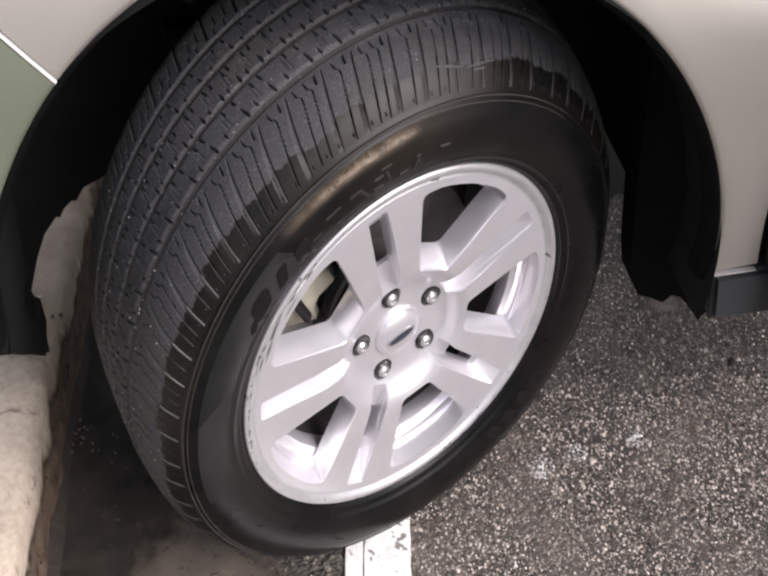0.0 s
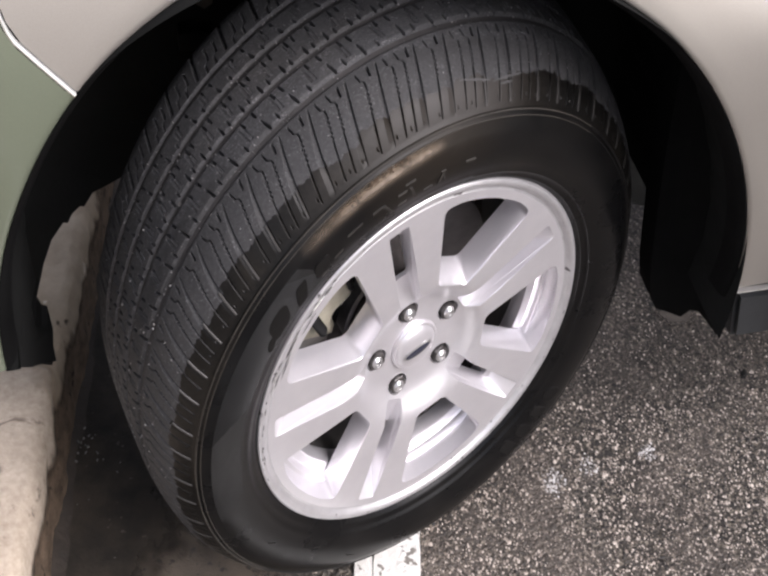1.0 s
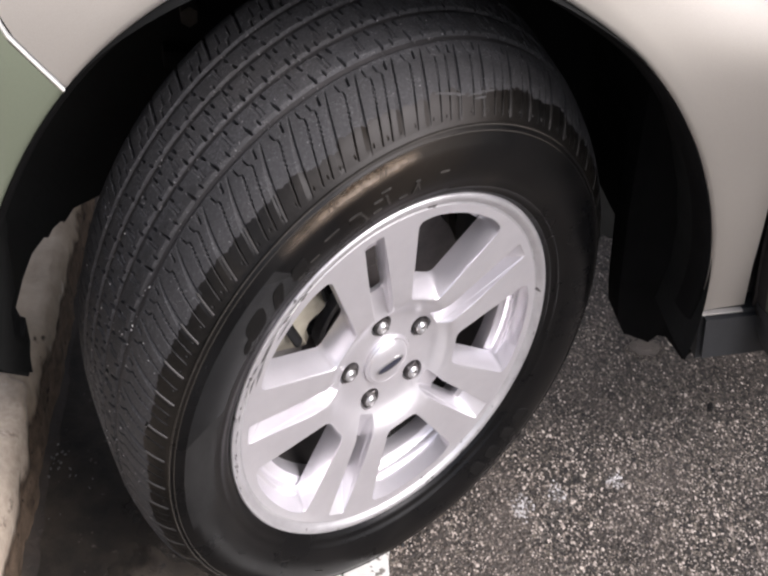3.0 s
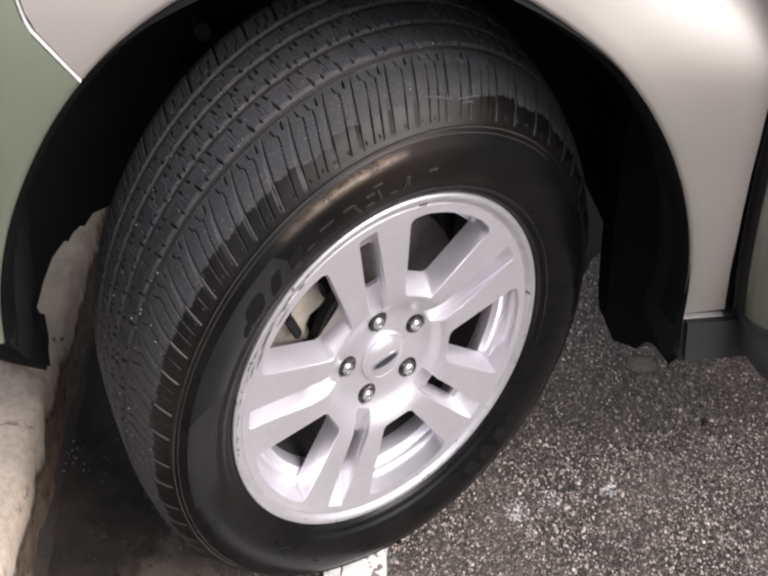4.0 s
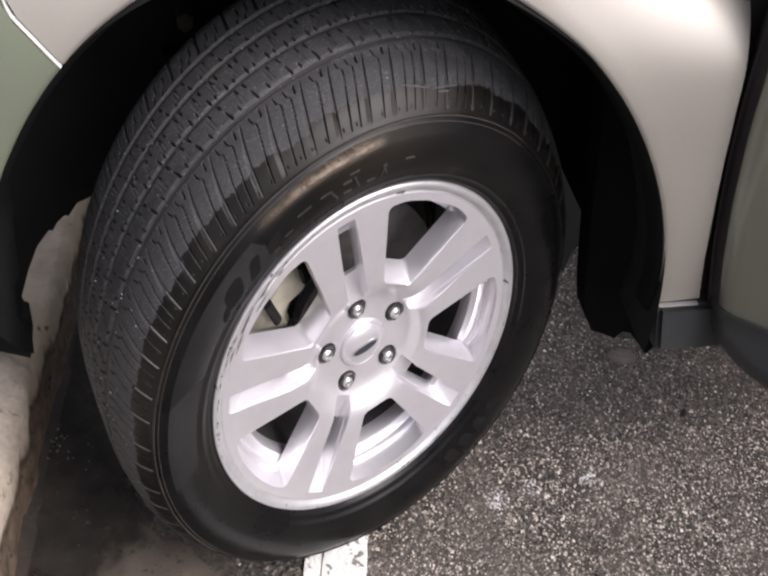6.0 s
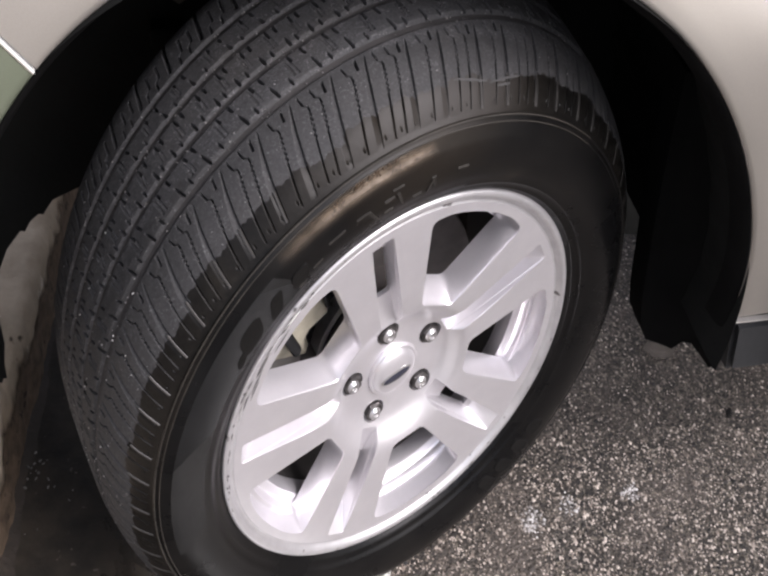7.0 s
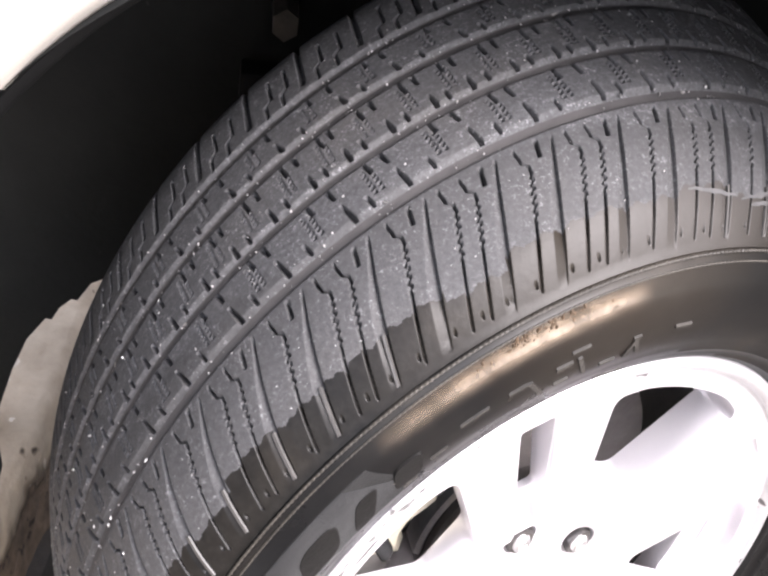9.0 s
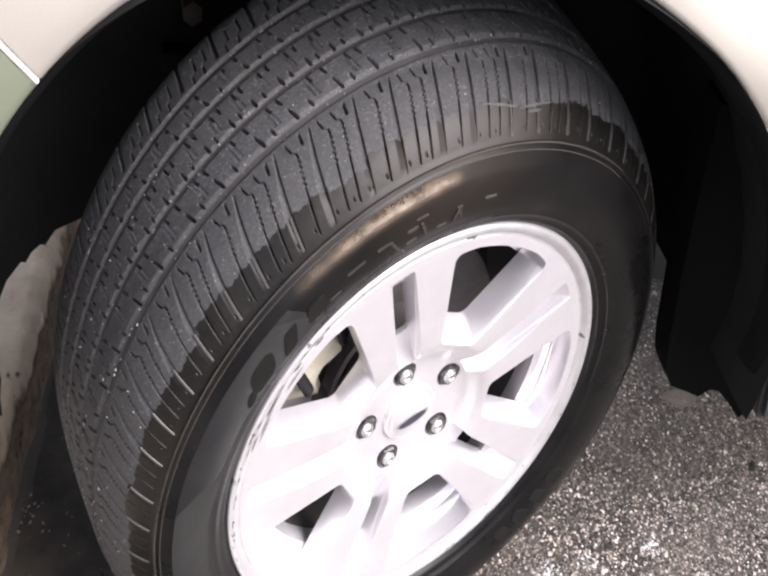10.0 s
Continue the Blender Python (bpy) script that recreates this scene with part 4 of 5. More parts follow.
# brown crumbs of mud along the upper rim of the smear
rng = np.random.default_rng(29)
bm = bmesh.new()
for k in range(90):
    a = rng.normal(109.5, 2.6) if k < 60 else rng.uniform(100, 117)
    r = 0.3025 + rng.normal(0, 0.0014)
    size = 0.0004 + 0.0009 * rng.random() ** 2
    bmesh.ops.create_icosphere(bm, subdivisions=1, radius=size, matrix=Matrix.Translation(polar(r, radians(a), side_y(r) - 0.0004)) @ pose(0, 0, 0, *rng.uniform(0, 360, 3)) @ Matrix.Diagonal((1.3, 0.7, 1, 1)))
crumbs = part("mud_crumbs", bm, M_CRUMBLY, tyre, "dark brown crumbs of dried mud")
tagged(crumbs, kind="stuff")


# rubber hairs left from moulding
for a, r, bend in ((232.0, 0.262, 0.010), (214.0, 0.270, 0.006), (205.0, 0.285, 0.005), (248.0, 0.275, 0.006)):
    p = polar(r, radians(a), side_y(r))
    part("rubber_hair", rod(p, p + Vector((bend, -0.010, 0.012)), 0.0005, 6), M_RIB, tyre)

# pebbles caught in the tread
rng = np.random.default_rng(21)
bm = bmesh.new()
for k in range(900):
    a, y = radians(rng.uniform(60, 222)), rng.uniform(-0.015, 0.16)
    if rng.random() < 0.35:
        y = rng.choice([0.0335, 0.066, 0.1, 0.1275]) + rng.normal(0, 0.003)
    r = float(tread_radius(np.array(y))) - 0.0002
    s = 0.0003 + 0.0006 * rng.random() ** 3
    bmesh.ops.create_icosphere(bm, subdivisions=1, radius=s, matrix=Matrix.Translation(polar(r, a, y)) @ pose(0, 0, 0, *rng.uniform(0, 360, 3)) @ Matrix.Diagonal((1, 0.7, 1.2, 1)))
pebbles = part("grit", bm, M_TREAD_GRIT, tyre, "tiny pale stones caught in the tread")
tagged(pebbles, kind="stuff")
for k in range(18):
    a, y = rng.uniform(146, 188), rng.uniform(-0.006, 0.095)
    r = float(tread_radius(np.array(y))) - 0.0001
    bm = bmesh.new()
    bmesh.ops.create_icosphere(bm, subdivisions=1, radius=rng.uniform(0.0006, 0.0011), matrix=Matrix.Translation(polar(r, radians(a), y)) @ pose(0, 0, 0, *rng.uniform(0, 360, 3)) @ Matrix.Diagonal((1, 0.7, 1.3, 1)))
    part("stone", bm, M_CHIP, tyre, "white stone chip stuck in the tread", sharp=10)

# ---- rim ----
rim = new("rim")
rim.parent = wheel
rim["label"] = "silver five-spoke alloy rim, scuffed at the lip"
PHASE, NUTS = 107.3, 106.8


def face_y(r):
    """Depth of the spokes' face: nearly flat, falling to the hub inside the spokes' feet."""
    return float(np.mean([np.interp(r + d, (0.0, 0.050, 0.064, 0.074, 0.084, 0.093, 0.120, 0.200, 0.2165), (0.003, 0.003, 0.0022, -0.002, -0.0100, -0.0155, -0.0185, -0.0228, -0.0232)) for d in (-0.006, -0.003, 0.0, 0.003, 0.006)]))


def rounded(points, radii, n=5):
    """A closed outline with rounded corners, from corners in the plane."""
    out = []
    m = len(points)
    for k in range(m):
        p, q, r = Vector(points[k - 1]), Vector(points[k]), Vector(points[(k + 1) % m])
        d1, d2 = (p - q).normalized(), (r - q).normalized()
        c = min(radii[k], 0.45 * (p - q).length, 0.45 * (r - q).length)
        a, b = q + d1 * c, q + d2 * c
        for j in range(n + 1):
            s = j / n
            out.append(a * (1 - s) ** 2 + q * 2 * s * (1 - s) + b * s ** 2)
    return out


def turned(outline, deg):
    c, s = math.cos(radians(deg)), math.sin(radians(deg))
    return [Vector((p.x * c - p.y * s, p.x * s + p.y * c)) for p in outline]


def window_outline(dx0, dx1, dw):
    """A window between two pairs of spokes: a straight-sided fan, flat at the hub, its outer edge along the rim."""
    side = lambda x: 0.0222 + (x - 0.0955) * 0.478 - dw
    x0, x1 = 0.0955 + dx0, 0.1935 - dx1
    pts = [(x1, side(x1)), (x0, side(x0)), (x0, -side(x0)), (x1, -side(x1))]
    outer = [(math.sqrt((0.2085 - dx1) ** 2 - w ** 2), w) for w in np.linspace(-0.046, 0.046, 7)]
    return rounded(pts + outer, [0.010, 0.007, 0.007, 0.010] + [0.010] + [0.004] * 5 + [0.010])


def channel_outline(w, r0, r1):
    return rounded([(r1, w), (r0, w * 0.96), (r0, -w * 0.96), (r1, -w)], [0.0035, 0.004, 0.004, 0.0035])


def spoke_face():
    bm = bmesh.new()

    def loop(outline, depth):
        vs = [bm.verts.new((p.x, depth(p.length) if callable(depth) else depth, AXLE + p.y)) for p in outline]
        es = [bm.edges.new((vs[k], vs[(k + 1) % len(vs)])) for k in range(len(vs))]
        return vs, es

    def wall(a, b):
        for k in range(len(a)):
            j = (k + 1) % len(a)
            bm.faces.new((a[k], a[j], b[j], b[k]))

    edges = []
    ring = [Vector((0.2165 * math.cos(2 * math.pi * k / 200), 0.2165 * math.sin(2 * math.pi * k / 200))) for k in range(200)]
    edges += loop(ring, face_y)[1]
    hub = [Vector((0.0335 * math.cos(2 * math.pi * k / 60), 0.0335 * math.sin(2 * math.pi * k / 60))) for k in range(60)]
    edges += loop(hub, face_y)[1]
    later = []
    for k in range(5):
        a = PHASE + 72 * k
        w, e = loop(turned(window_outline(0, 0.0018, 0), a + 36), face_y)
        edges += e
        later.append(("window", a, w))
        w, e = loop(turned(channel_outline(0.0130, 0.0735, 0.2075), a), face_y)
        edges += e
        later.append(("channel", a, w))
        b = radians(NUTS + 72 * k)
        pocket = [Vector((0.0560 * math.cos(b) + 0.0142 * math.cos(t), 0.0560 * math.sin(b) + 0.0142 * math.sin(t))) for t in [2 * math.pi * j / 28 for j in range(28)]]
        w, e = loop(pocket, face_y)
        edges += e
        later.append(("pocket", a, w))
    flat = {(round(v.co.x, 6), round(v.co.z, 6)): v.co.y for v in bm.verts}
    later = [(kind, a, [(round(v.co.x, 6), round(v.co.z, 6)) for v in w]) for kind, a, w in later]
    for v in bm.verts:
        v.co.y = 0
    bmesh.ops.triangle_fill(bm, use_beauty=True, use_dissolve=False, edges=edges, normal=(0, -1, 0))
    # the face is broken into small triangles, so that it can curve towards the hub
    for _ in range(5):
        long = [e for e in bm.edges if len(e.link_faces) == 2 and e.calc_length() > 0.009]
        if long:
            bmesh.ops.subdivide_edges(bm, edges=long, cuts=1)
            bmesh.ops.triangulate(bm, faces=[f for f in bm.faces if len(f.verts) > 3])
    place = {(round(v.co.x, 6), round(v.co.z, 6)): v for v in bm.verts}
    for key, v in place.items():
        v.co.y = flat[key] if key in flat else face_y(math.hypot(v.co.x, v.co.z - AXLE))
    for kind, a, keys in later:
        w = [place[key] for key in keys]
        if kind == "window":
            mid = loop(turned(window_outline(0.0007, 0.0006, 0.0007), a + 36), lambda r: face_y(r) + 0.0010)[0]
            back = loop(turned(window_outline(0.0085, 0.0030, 0.0030), a + 36), lambda r: face_y(r) + 0.0225)[0]
            deep = loop(turned(window_outline(0.0095, 0.0034, 0.0036), a + 36), lambda r: face_y(r) + 0.0310)[0]
            wall(w, mid), wall(mid, back), wall(back, deep)
        elif kind == "channel":
            mid = loop(turned(channel_outline(0.0123, 0.0745, 0.2066), a), lambda r: face_y(r) + 0.0008)[0]
            floor = loop(turned(channel_outline(0.0113, 0.0850, 0.1800), a), 0.0005)[0]
            slot = loop(turned(channel_outline(0.0108, 0.1120, 0.1715), a), 0.0030)[0]
            deep = loop(turned(channel_outline(0.0104, 0.1125, 0.1710), a), 0.0075)[0]
            wall(w, mid), wall(mid, floor), wall(floor, slot), wall(slot, deep)
        else:
            low = [bm.verts.new((v.co.x, 0.018, v.co.z)) for v in w]
            wall(w, low)
            bm.faces.new(low)
    return bm


part("spokes", spoke_face(), M_ALLOY, rim, "silver painted twin spokes", sharp=25)
part("rim_lip", revolve([(0.2165, -0.0232), (0.2180, -0.0222), (0.2198, -0.0224), (0.2212, -0.0240), (0.2232, -0.0264), (0.2265, -0.0280), (0.2300, -0.0280), (0.2315, -0.0264), (0.2317, -0.0200), (0.2280, -0.0120)], 240), M_LIP, rim, "silver rim lip with kerb scratches", sharp=60)
part("barrel_edge", revolve([(0.2165, -0.0200), (0.2105, -0.0150), (0.2088, -0.0080), (0.2080, -0.0030), (0.2062, -0.0012), (0.2005, -0.0004), (0.1996, 0.0010), (0.1990, 0.0070), (0.1975, 0.0088), (0.1900, 0.0098), (0.1862, 0.0112), (0.1850, 0.0160), (0.1846, 0.0240), (0.1860, 0.0300)], 160), M_ALLOY, rim, "silver stepped ledge inside the rim")
part("barrel", revolve([(0.1860, 0.0300), (0.186, 0.110), (0.200, 0.145), (0.216, 0.152), (0.216, 0.158)], 120), M_BARREL, rim, "inside of the rim, coloured dark for its shade")

# kerb scratches on the lip
rng = np.random.default_rng(5)
for k in range(66):
    a = rng.uniform(128, 196) if k < 38 else rng.uniform(-70, 20)
    w, r, h = rng.uniform(0.4, 2.6), rng.uniform(0.2235, 0.2282), rng.uniform(0.0003, 0.0009)
    if k >= 46:                                   # long gouges where the lip ran along a kerb
        a, w, r = rng.uniform(130, 165), rng.uniform(3.0, 8.0), rng.choice([0.2128, 0.2150, 0.2172, 0.2188, 0.2204, 0.2240])
        h *= 1.3
    bright = k >= 46 and k % 3 == 0
    bm = bmesh.new()
    rows = []
    for j in range(7):
        b, t = radians(a + w * j / 6), math.sin(math.pi * (j + 0.2) / 6.4)
        rr = r + 0.0006 * noise.noise(Vector((a, j * 0.7, 0)))
        rows.append([bm.verts.new(polar(rr + e, b, float(np.interp(rr + e, (0.2000, 0.2165, 0.2180, 0.2198, 0.2212, 0.2232, 0.2262, 0.2292, 0.2306), (-0.0228, -0.0232, -0.0222, -0.0224, -0.0240, -0.0264, -0.0280, -0.0280, -0.0264))) - 0.0003)) for e in (-h * t, h * t)])
    for p, q in zip(rows, rows[1:]):
        bm.faces.new((p[0], p[1], q[1], q[0]))
    part("scratch", bm, M_BEAD if bright else M_SCRATCH, rim, "bright kerb scrape" if bright else "dark kerb scratch")

for k in range(5):
    a = radians(NUTS + 72 * k)
    nut = new("lug_nut")
    nut.parent = wheel
    nut["label"] = "chromed lug nut"
    c = polar(0.0560, a, -0.0010)
    turn = Matrix.Translation(c) @ pose(0, 0, 0, 90, 0, 0) @ pose(0, 0, 0, 0, 0, 17 * k)
    bm = bmesh.new()
    bmesh.ops.create_cone(bm, segments=6, radius1=0.0124, radius2=0.0124, depth=0.017, cap_ends=True, matrix=Matrix.Translation((0, 0, -0.0088)))
    bmesh.ops.bevel(bm, geom=bm.edges[:], offset=0.0009, segments=2, affect="EDGES")
    bmesh.ops.transform(bm, matrix=turn, verts=bm.verts)
    part("hexagon", bm, M_NUT, nut, "dark steel hexagon")
    # the chamfered crown of the nut, with a dimple in its flat end
    crown = bmesh.new()
    rings = []
    for r, z in ((0.0082, -0.0014), (0.0072, 0.0010), (0.0060, 0.0030), (0.0054, 0.0034), (0.0040, 0.0034), (0.0034, 0.0014), (0.0006, 0.0008)):
        rings.append([crown.verts.new(turn @ Vector((r * math.cos(2 * math.pi * j / 24), r * math.sin(2 * math.pi * j / 24), z))) for j in range(24)])
    for p, q in zip(rings, rings[1:]):
        for j in range(24):
            crown.faces.new((p[j], p[(j + 1) % 24], q[(j + 1) % 24], q[j]))
    crown.faces.new(rings[-1])
    part("crown", crown, M_STEEL, nut, "chromed end of the nut")

cap = new("centre_cap")
cap.parent = wheel
cap["label"] = "silver domed centre cap with a dark oval badge"
part("dome", revolve([(0.0336, 0.0075), (0.0330, 0.0010), (0.0318, -0.0006), (0.0300, -0.0008), (0.0290, -0.0002), (0.0280, -0.0016), (0.024, -0.0042), (0.017, -0.0060), (0.008, -0.0068), (0.0005, -0.0070)], 60), M_ALLOY, cap)
bm = bmesh.new()
bmesh.ops.create_uvsphere(bm, u_segments=32, v_segments=12, radius=1, matrix=Matrix.Translation(polar(0, 0, -0.0062)) @ pose(0, 0, 0, 0, -18, 0) @ Matrix.Diagonal((0.0205, 0.0016, 0.0080, 1)))
part("badge", bm, M_STEEL, cap, "oval chrome badge rim")
bm = bmesh.new()
bmesh.ops.create_uvsphere(bm, u_segments=32, v_segments=12, radius=1, matrix=Matrix.Translation(polar(0, 0, -0.0068)) @ pose(0, 0, 0, 0, -18, 0) @ Matrix.Diagonal((0.0180, 0.0016, 0.0056, 1)))
part("badge_field", bm, M_EMBLEM, cap, "dark oval badge field")

# ---- brake behind the spokes ----
brake = thing("brake", (0, 0.08, 0.22), "iron brake disc with a cast caliper behind the rim", "brake")
part("disc", revolve([(0.07, 0.062), (0.148, 0.062), (0.149, 0.066), (0.149, 0.085), (0.148, 0.089), (0.07, 0.089)], 96), M_DISC, brake)
part("disc_hat", revolve([(0.001, 0.036), (0.066, 0.036), (0.072, 0.040), (0.074, 0.062)], 64), M_DISC, brake)


def caliper():
    """The caliper's cast bridge: a smooth body whose inner edge runs in a double curve."""
    bm = bmesh.new()
    rows = []
    n = 48
    for k in range(n + 1):
        a = 131 + 37 * k / n
        t = abs(2 * k / n - 1)
        swell = 0.008 * (1 - t ** 4)
        inner = float(np.interp(a, (131, 135, 138, 143, 149, 155, 160, 164, 168), (0.128, 0.112, 0.1040, 0.1080, 0.1140, 0.1140, 0.1090, 0.1010, 0.0965)))
        prof = [(inner - 0.002, 0.064), (inner, 0.048 - swell), (inner + 0.008, 0.039 - swell), (0.150, 0.037 - swell), (0.166 + swell * 0.5, 0.046), (0.172 + swell * 0.5, 0.075), (0.168, 0.11)]
        rows.append([bm.verts.new(polar(r, radians(a), y)) for r, y in prof])
    for p, q in zip(rows, rows[1:]):
        for j in range(len(p) - 1):
            bm.faces.new((p[j], p[j + 1], q[j + 1], q[j]))
    for e in (rows[0], rows[-1]):
        bm.faces.new(e)
    return bm


part("caliper", caliper(), M_CALIPER, brake, "pale cast brake caliper", sharp=40)
part("caliper_bracket", revolve([(0.098, 0.062), (0.102, 0.050), (0.112, 0.045), (0.160, 0.044), (0.172, 0.054), (0.174, 0.09)], 18, 157, 186), M_BRACKET, brake, "grey caliper bracket")
p, q = polar(0.1640, radians(150.2), 0.022), polar(0.1330, radians(157.8), 0.022)
pin = rod(p, q, 0.0062, 14)
bmesh.ops.bevel(pin, geom=[e for e in pin.edges if len(e.link_faces) == 2 and any(len(f.verts) > 4 for f in e.link_faces)], offset=0.002, segments=2, affect="EDGES")
part("guide_pin", pin, M_BLACK, brake, "black rubber pin boot")
# black filler added for the shade between caliper and disc
part("gap_shade_block", revolve([(0.086, 0.064), (0.087, 0.056), (0.104, 0.055), (0.116, 0.058)], 24, 128, 172), M_BLACK, brake, "black block standing in for the shade in the caliper's mouth")
part("pad_plate", revolve([(0.0735, 0.062), (0.0740, 0.045), (0.0775, 0.043), (0.0815, 0.045), (0.0820, 0.062)], 30, 124, 178), M_STEEL, brake, "bright edge of the brake pad")
part("pad_clip", rod(polar(0.150, radians(130), 0.024), polar(0.122, radians(134), 0.03), 0.004), M_BLACK, brake)
part("backing_plate", revolve([(0.06, 0.112), (0.165, 0.115), (0.170, 0.105)], 64), M_RUST, brake)

# ---- the car ----
car = thing("car", on_car(0.2, -0.5, 0), "champagne silver car with black wheel-arch trim, parked at a kerb", "car")
ARCH_U, ARCH_Z = -0.030, 0.420
ARCH_R = (0.4131, -0.0017, 0.0292, 0.0273, -0.0288)
# where the opening departs from that round form: degrees and metres
ARCH_AT = (-10, 4, 20, 36, 51, 66, 80, 108, 123, 130, 137, 145, 155, 165, 190)
ARCH_BY = (0.004, 0.004, 0.001, 0.004, 0.007, 0.0, -0.002, -0.005, -0.0045, -0.0025, 0.000, -0.005, -0.007, -0.006, -0.006)


def arch(deg, grow=0.0):
    """The edge of the wheel opening: rounder at the front, steeper at the rear."""
    a = radians(deg)
    r = ARCH_R[0] + ARCH_R[1] * math.cos(a) + ARCH_R[2] * math.sin(a) + ARCH_R[3] * math.cos(2 * a) + ARCH_R[4] * math.sin(2 * a) + grow
    r += float(np.mean([np.interp(deg + d, ARCH_AT, ARCH_BY) for d in (-6, -2, 2, 6)]))
    return ARCH_U + r * math.cos(a), ARCH_Z + r * math.sin(a)


def skin_out(u, z):
    """How far the side of the car stands out at a place: fuller above the wheel opening."""
    away = math.hypot(u - ARCH_U, z - ARCH_Z) - 0.44
    return SKIN + 0.05 * max(0.0, min(0.3, away)) * max(0.0, min(1.0, (z - 0.5) / 0.3)) - 0.25 * max(0.0, -u - 0.42) ** 1.5 - 1.1 * max(0.0, z - 0.67) ** 2 - 3.4 * min(1.4, max(0.0, (u - 0.14) / 0.2)) * max(0.0, z - 0.73) ** 2 - 0.45 * max(0.0, 0.62 - z) ** 2 * (u > 0)


def panel(lo, hi, far, name, material, label, keep):
    """A body panel round the wheel opening, between two angles, with a turned-in edge."""
    n = 110
    grows = (-0.004, 0.0, 0.002, 0.006, 0.02, 0.04, 0.055, 0.07, 0.085, 0.10, 0.115, 0.13, 0.15, 0.17, 0.19, 0.21, 0.23, 0.26, 0.29, 0.33, 0.37, 0.42, 0.50, far)
    bm = bmesh.new()
    cut = {}
    rows = []
    for k in range(n + 1):
        row = []
        for i, g in enumerate(grows):
            a = lo(g) + (hi(g) - lo(g)) * k / n
            free = arch(a, max(g, 0))
            u, z = keep(*free)
            o = skin_out(u, z) - (0.020 if i == 0 else 0.003 if i == 1 else 0.0008 if i == 2 else 0)
            v = bm.verts.new(on_car(u, o, z))
            cut[v] = (u != free[0], z != free[1])
            row.append(v)
        rows.append(row)
    for p, q in zip(rows, rows[1:]):
        for j in range(len(grows) - 1):
            # nothing is left of a quad that lies wholly past one of the panel's straight edges
            corners = [cut[v] for v in (p[j], p[j + 1], q[j + 1], q[j])]
            if all(c[0] for c in corners) or all(c[1] for c in corners):
                continue
            if (p[j].co - p[j + 1].co).length > 1e-5 or (q[j].co - q[j + 1].co).length > 1e-5:
                bm.faces.new((p[j], p[j + 1], q[j + 1], q[j]))
    bmesh.ops.remove_doubles(bm, verts=bm.verts, dist=1e-5)
    bmesh.ops.delete(bm, geom=[v for v in bm.verts if not v.link_faces], context="VERTS")
    return part(name, bm, material, car, label, sharp=60)


REAR_EDGE, SILL_TOP = 0.486, 0.437


def seam_angle(g):
    """The joint to the bumper leaves the wheel opening squarely and then turns upward."""
    k = max(0.0, g - 0.058)
    return 136.2 - 62 * k * k / (k + 0.012)


def door_line(z):
    """The joint of fender and door leans forward towards its top."""
    return float(np.interp(z, (0.43, 0.47, 0.511, 0.588, 0.643, 0.70, 0.75, 0.795, 1.02), (0.487, 0.471, 0.457, 0.437, 0.426, 0.417, 0.413, 0.411, 0.399)))


def fender_keep(u, z):
    z = min(max(z, SILL_TOP), 1.02)
    return min(u, door_line(z)), z


def bumper_keep(u, z):
    return max(u, -0.95), min(z, 0.86)


panel(lambda g: 2.5, seam_angle, 0.60, "fender", M_PAINT, "champagne silver front fender", fender_keep)
panel(lambda g: seam_angle(g) + 0.6, lambda g: 172.5, 0.62, "bumper", M_BUMPER, "silver bumper corner tinted with a painted green reflection", bumper_keep)


# bead along the bumper joint, painted bright for the light its edge catches
bm = bmesh.new()
rows = []
for k in range(60):
    g = 0.002 + 0.42 * k / 59
    u, z = arch(seam_angle(g) + 0.3, g)
    o = skin_out(u, z)
    rows.append([bm.verts.new(on_car(u + du, o + do, z + dz)) for du, do, dz in ((-0.0016, -0.002, -0.0016), (-0.0011, 0.0009, -0.0011), (0.0, 0.0016, 0.0), (0.0008, 0.0008, 0.0008), (0.0011, -0.002, 0.0011))])
for p, q in zip(rows, rows[1:]):
    for j in range(4):
        bm.faces.new((p[j], p[j + 1], q[j + 1], q[j]))
part("bumper_joint", bm, M_BEAD, car, "bumper joint edge, painted bright for its glint")


# black wheel liner
def liner():
    bm = bmesh.new()
    rows = []
    n, drop = 100, 30
    cross = ((0.0, 0.001), (0.02, 0.000), (0.05, -0.001), (0.12, -0.001), (0.3, 0.002), (0.5, 0.002), (0.75, 0.0), (1.0, 0.0))
    for k in range(n + drop + 1):
        row = []
        for q, g in cross:
            if k <= n:
                a = -6 + 186 * k / n
                deep = 0.37 - 0.145 * min(1.0, max(0.0, (a - 168) / 12.0))
                u, z = arch(a, g + 0.003 * math.sin(a * 0.9) * q)
                if a > 120:
                    z = max(z, 0.212 + 1.18 * max(0.0, SKIN - 0.006 - deep * q + 0.166))
            else:
                # the front of the liner hangs straight down to a torn edge, cut to fit the camera's view
                s = (k - n) / drop
                u, z = arch(180, g)
                deep = 0.225
                out = SKIN - 0.006 - deep * q
                foot = 0.212 + 1.18 * max(0.0, out + 0.166) + 0.004 * noise.noise(Vector((q * 9, 5.5, 0)))
                z = max(z, foot)
                z += (foot - z) * s
                u -= (0.012 * (0.27 < z < 0.335) - 0.006 * (z <= 0.265)) * (q > 0.9) + 0.006 * s * (1 - q)
            row.append(bm.verts.new(on_car(u, SKIN - 0.006 - deep * q, z)))
        rows.append(row)
    for p, q in zip(rows, rows[1:]):
        for j in range(len(cross) - 1):
            bm.faces.new((p[j], p[j + 1], q[j + 1], q[j]))
    return bm


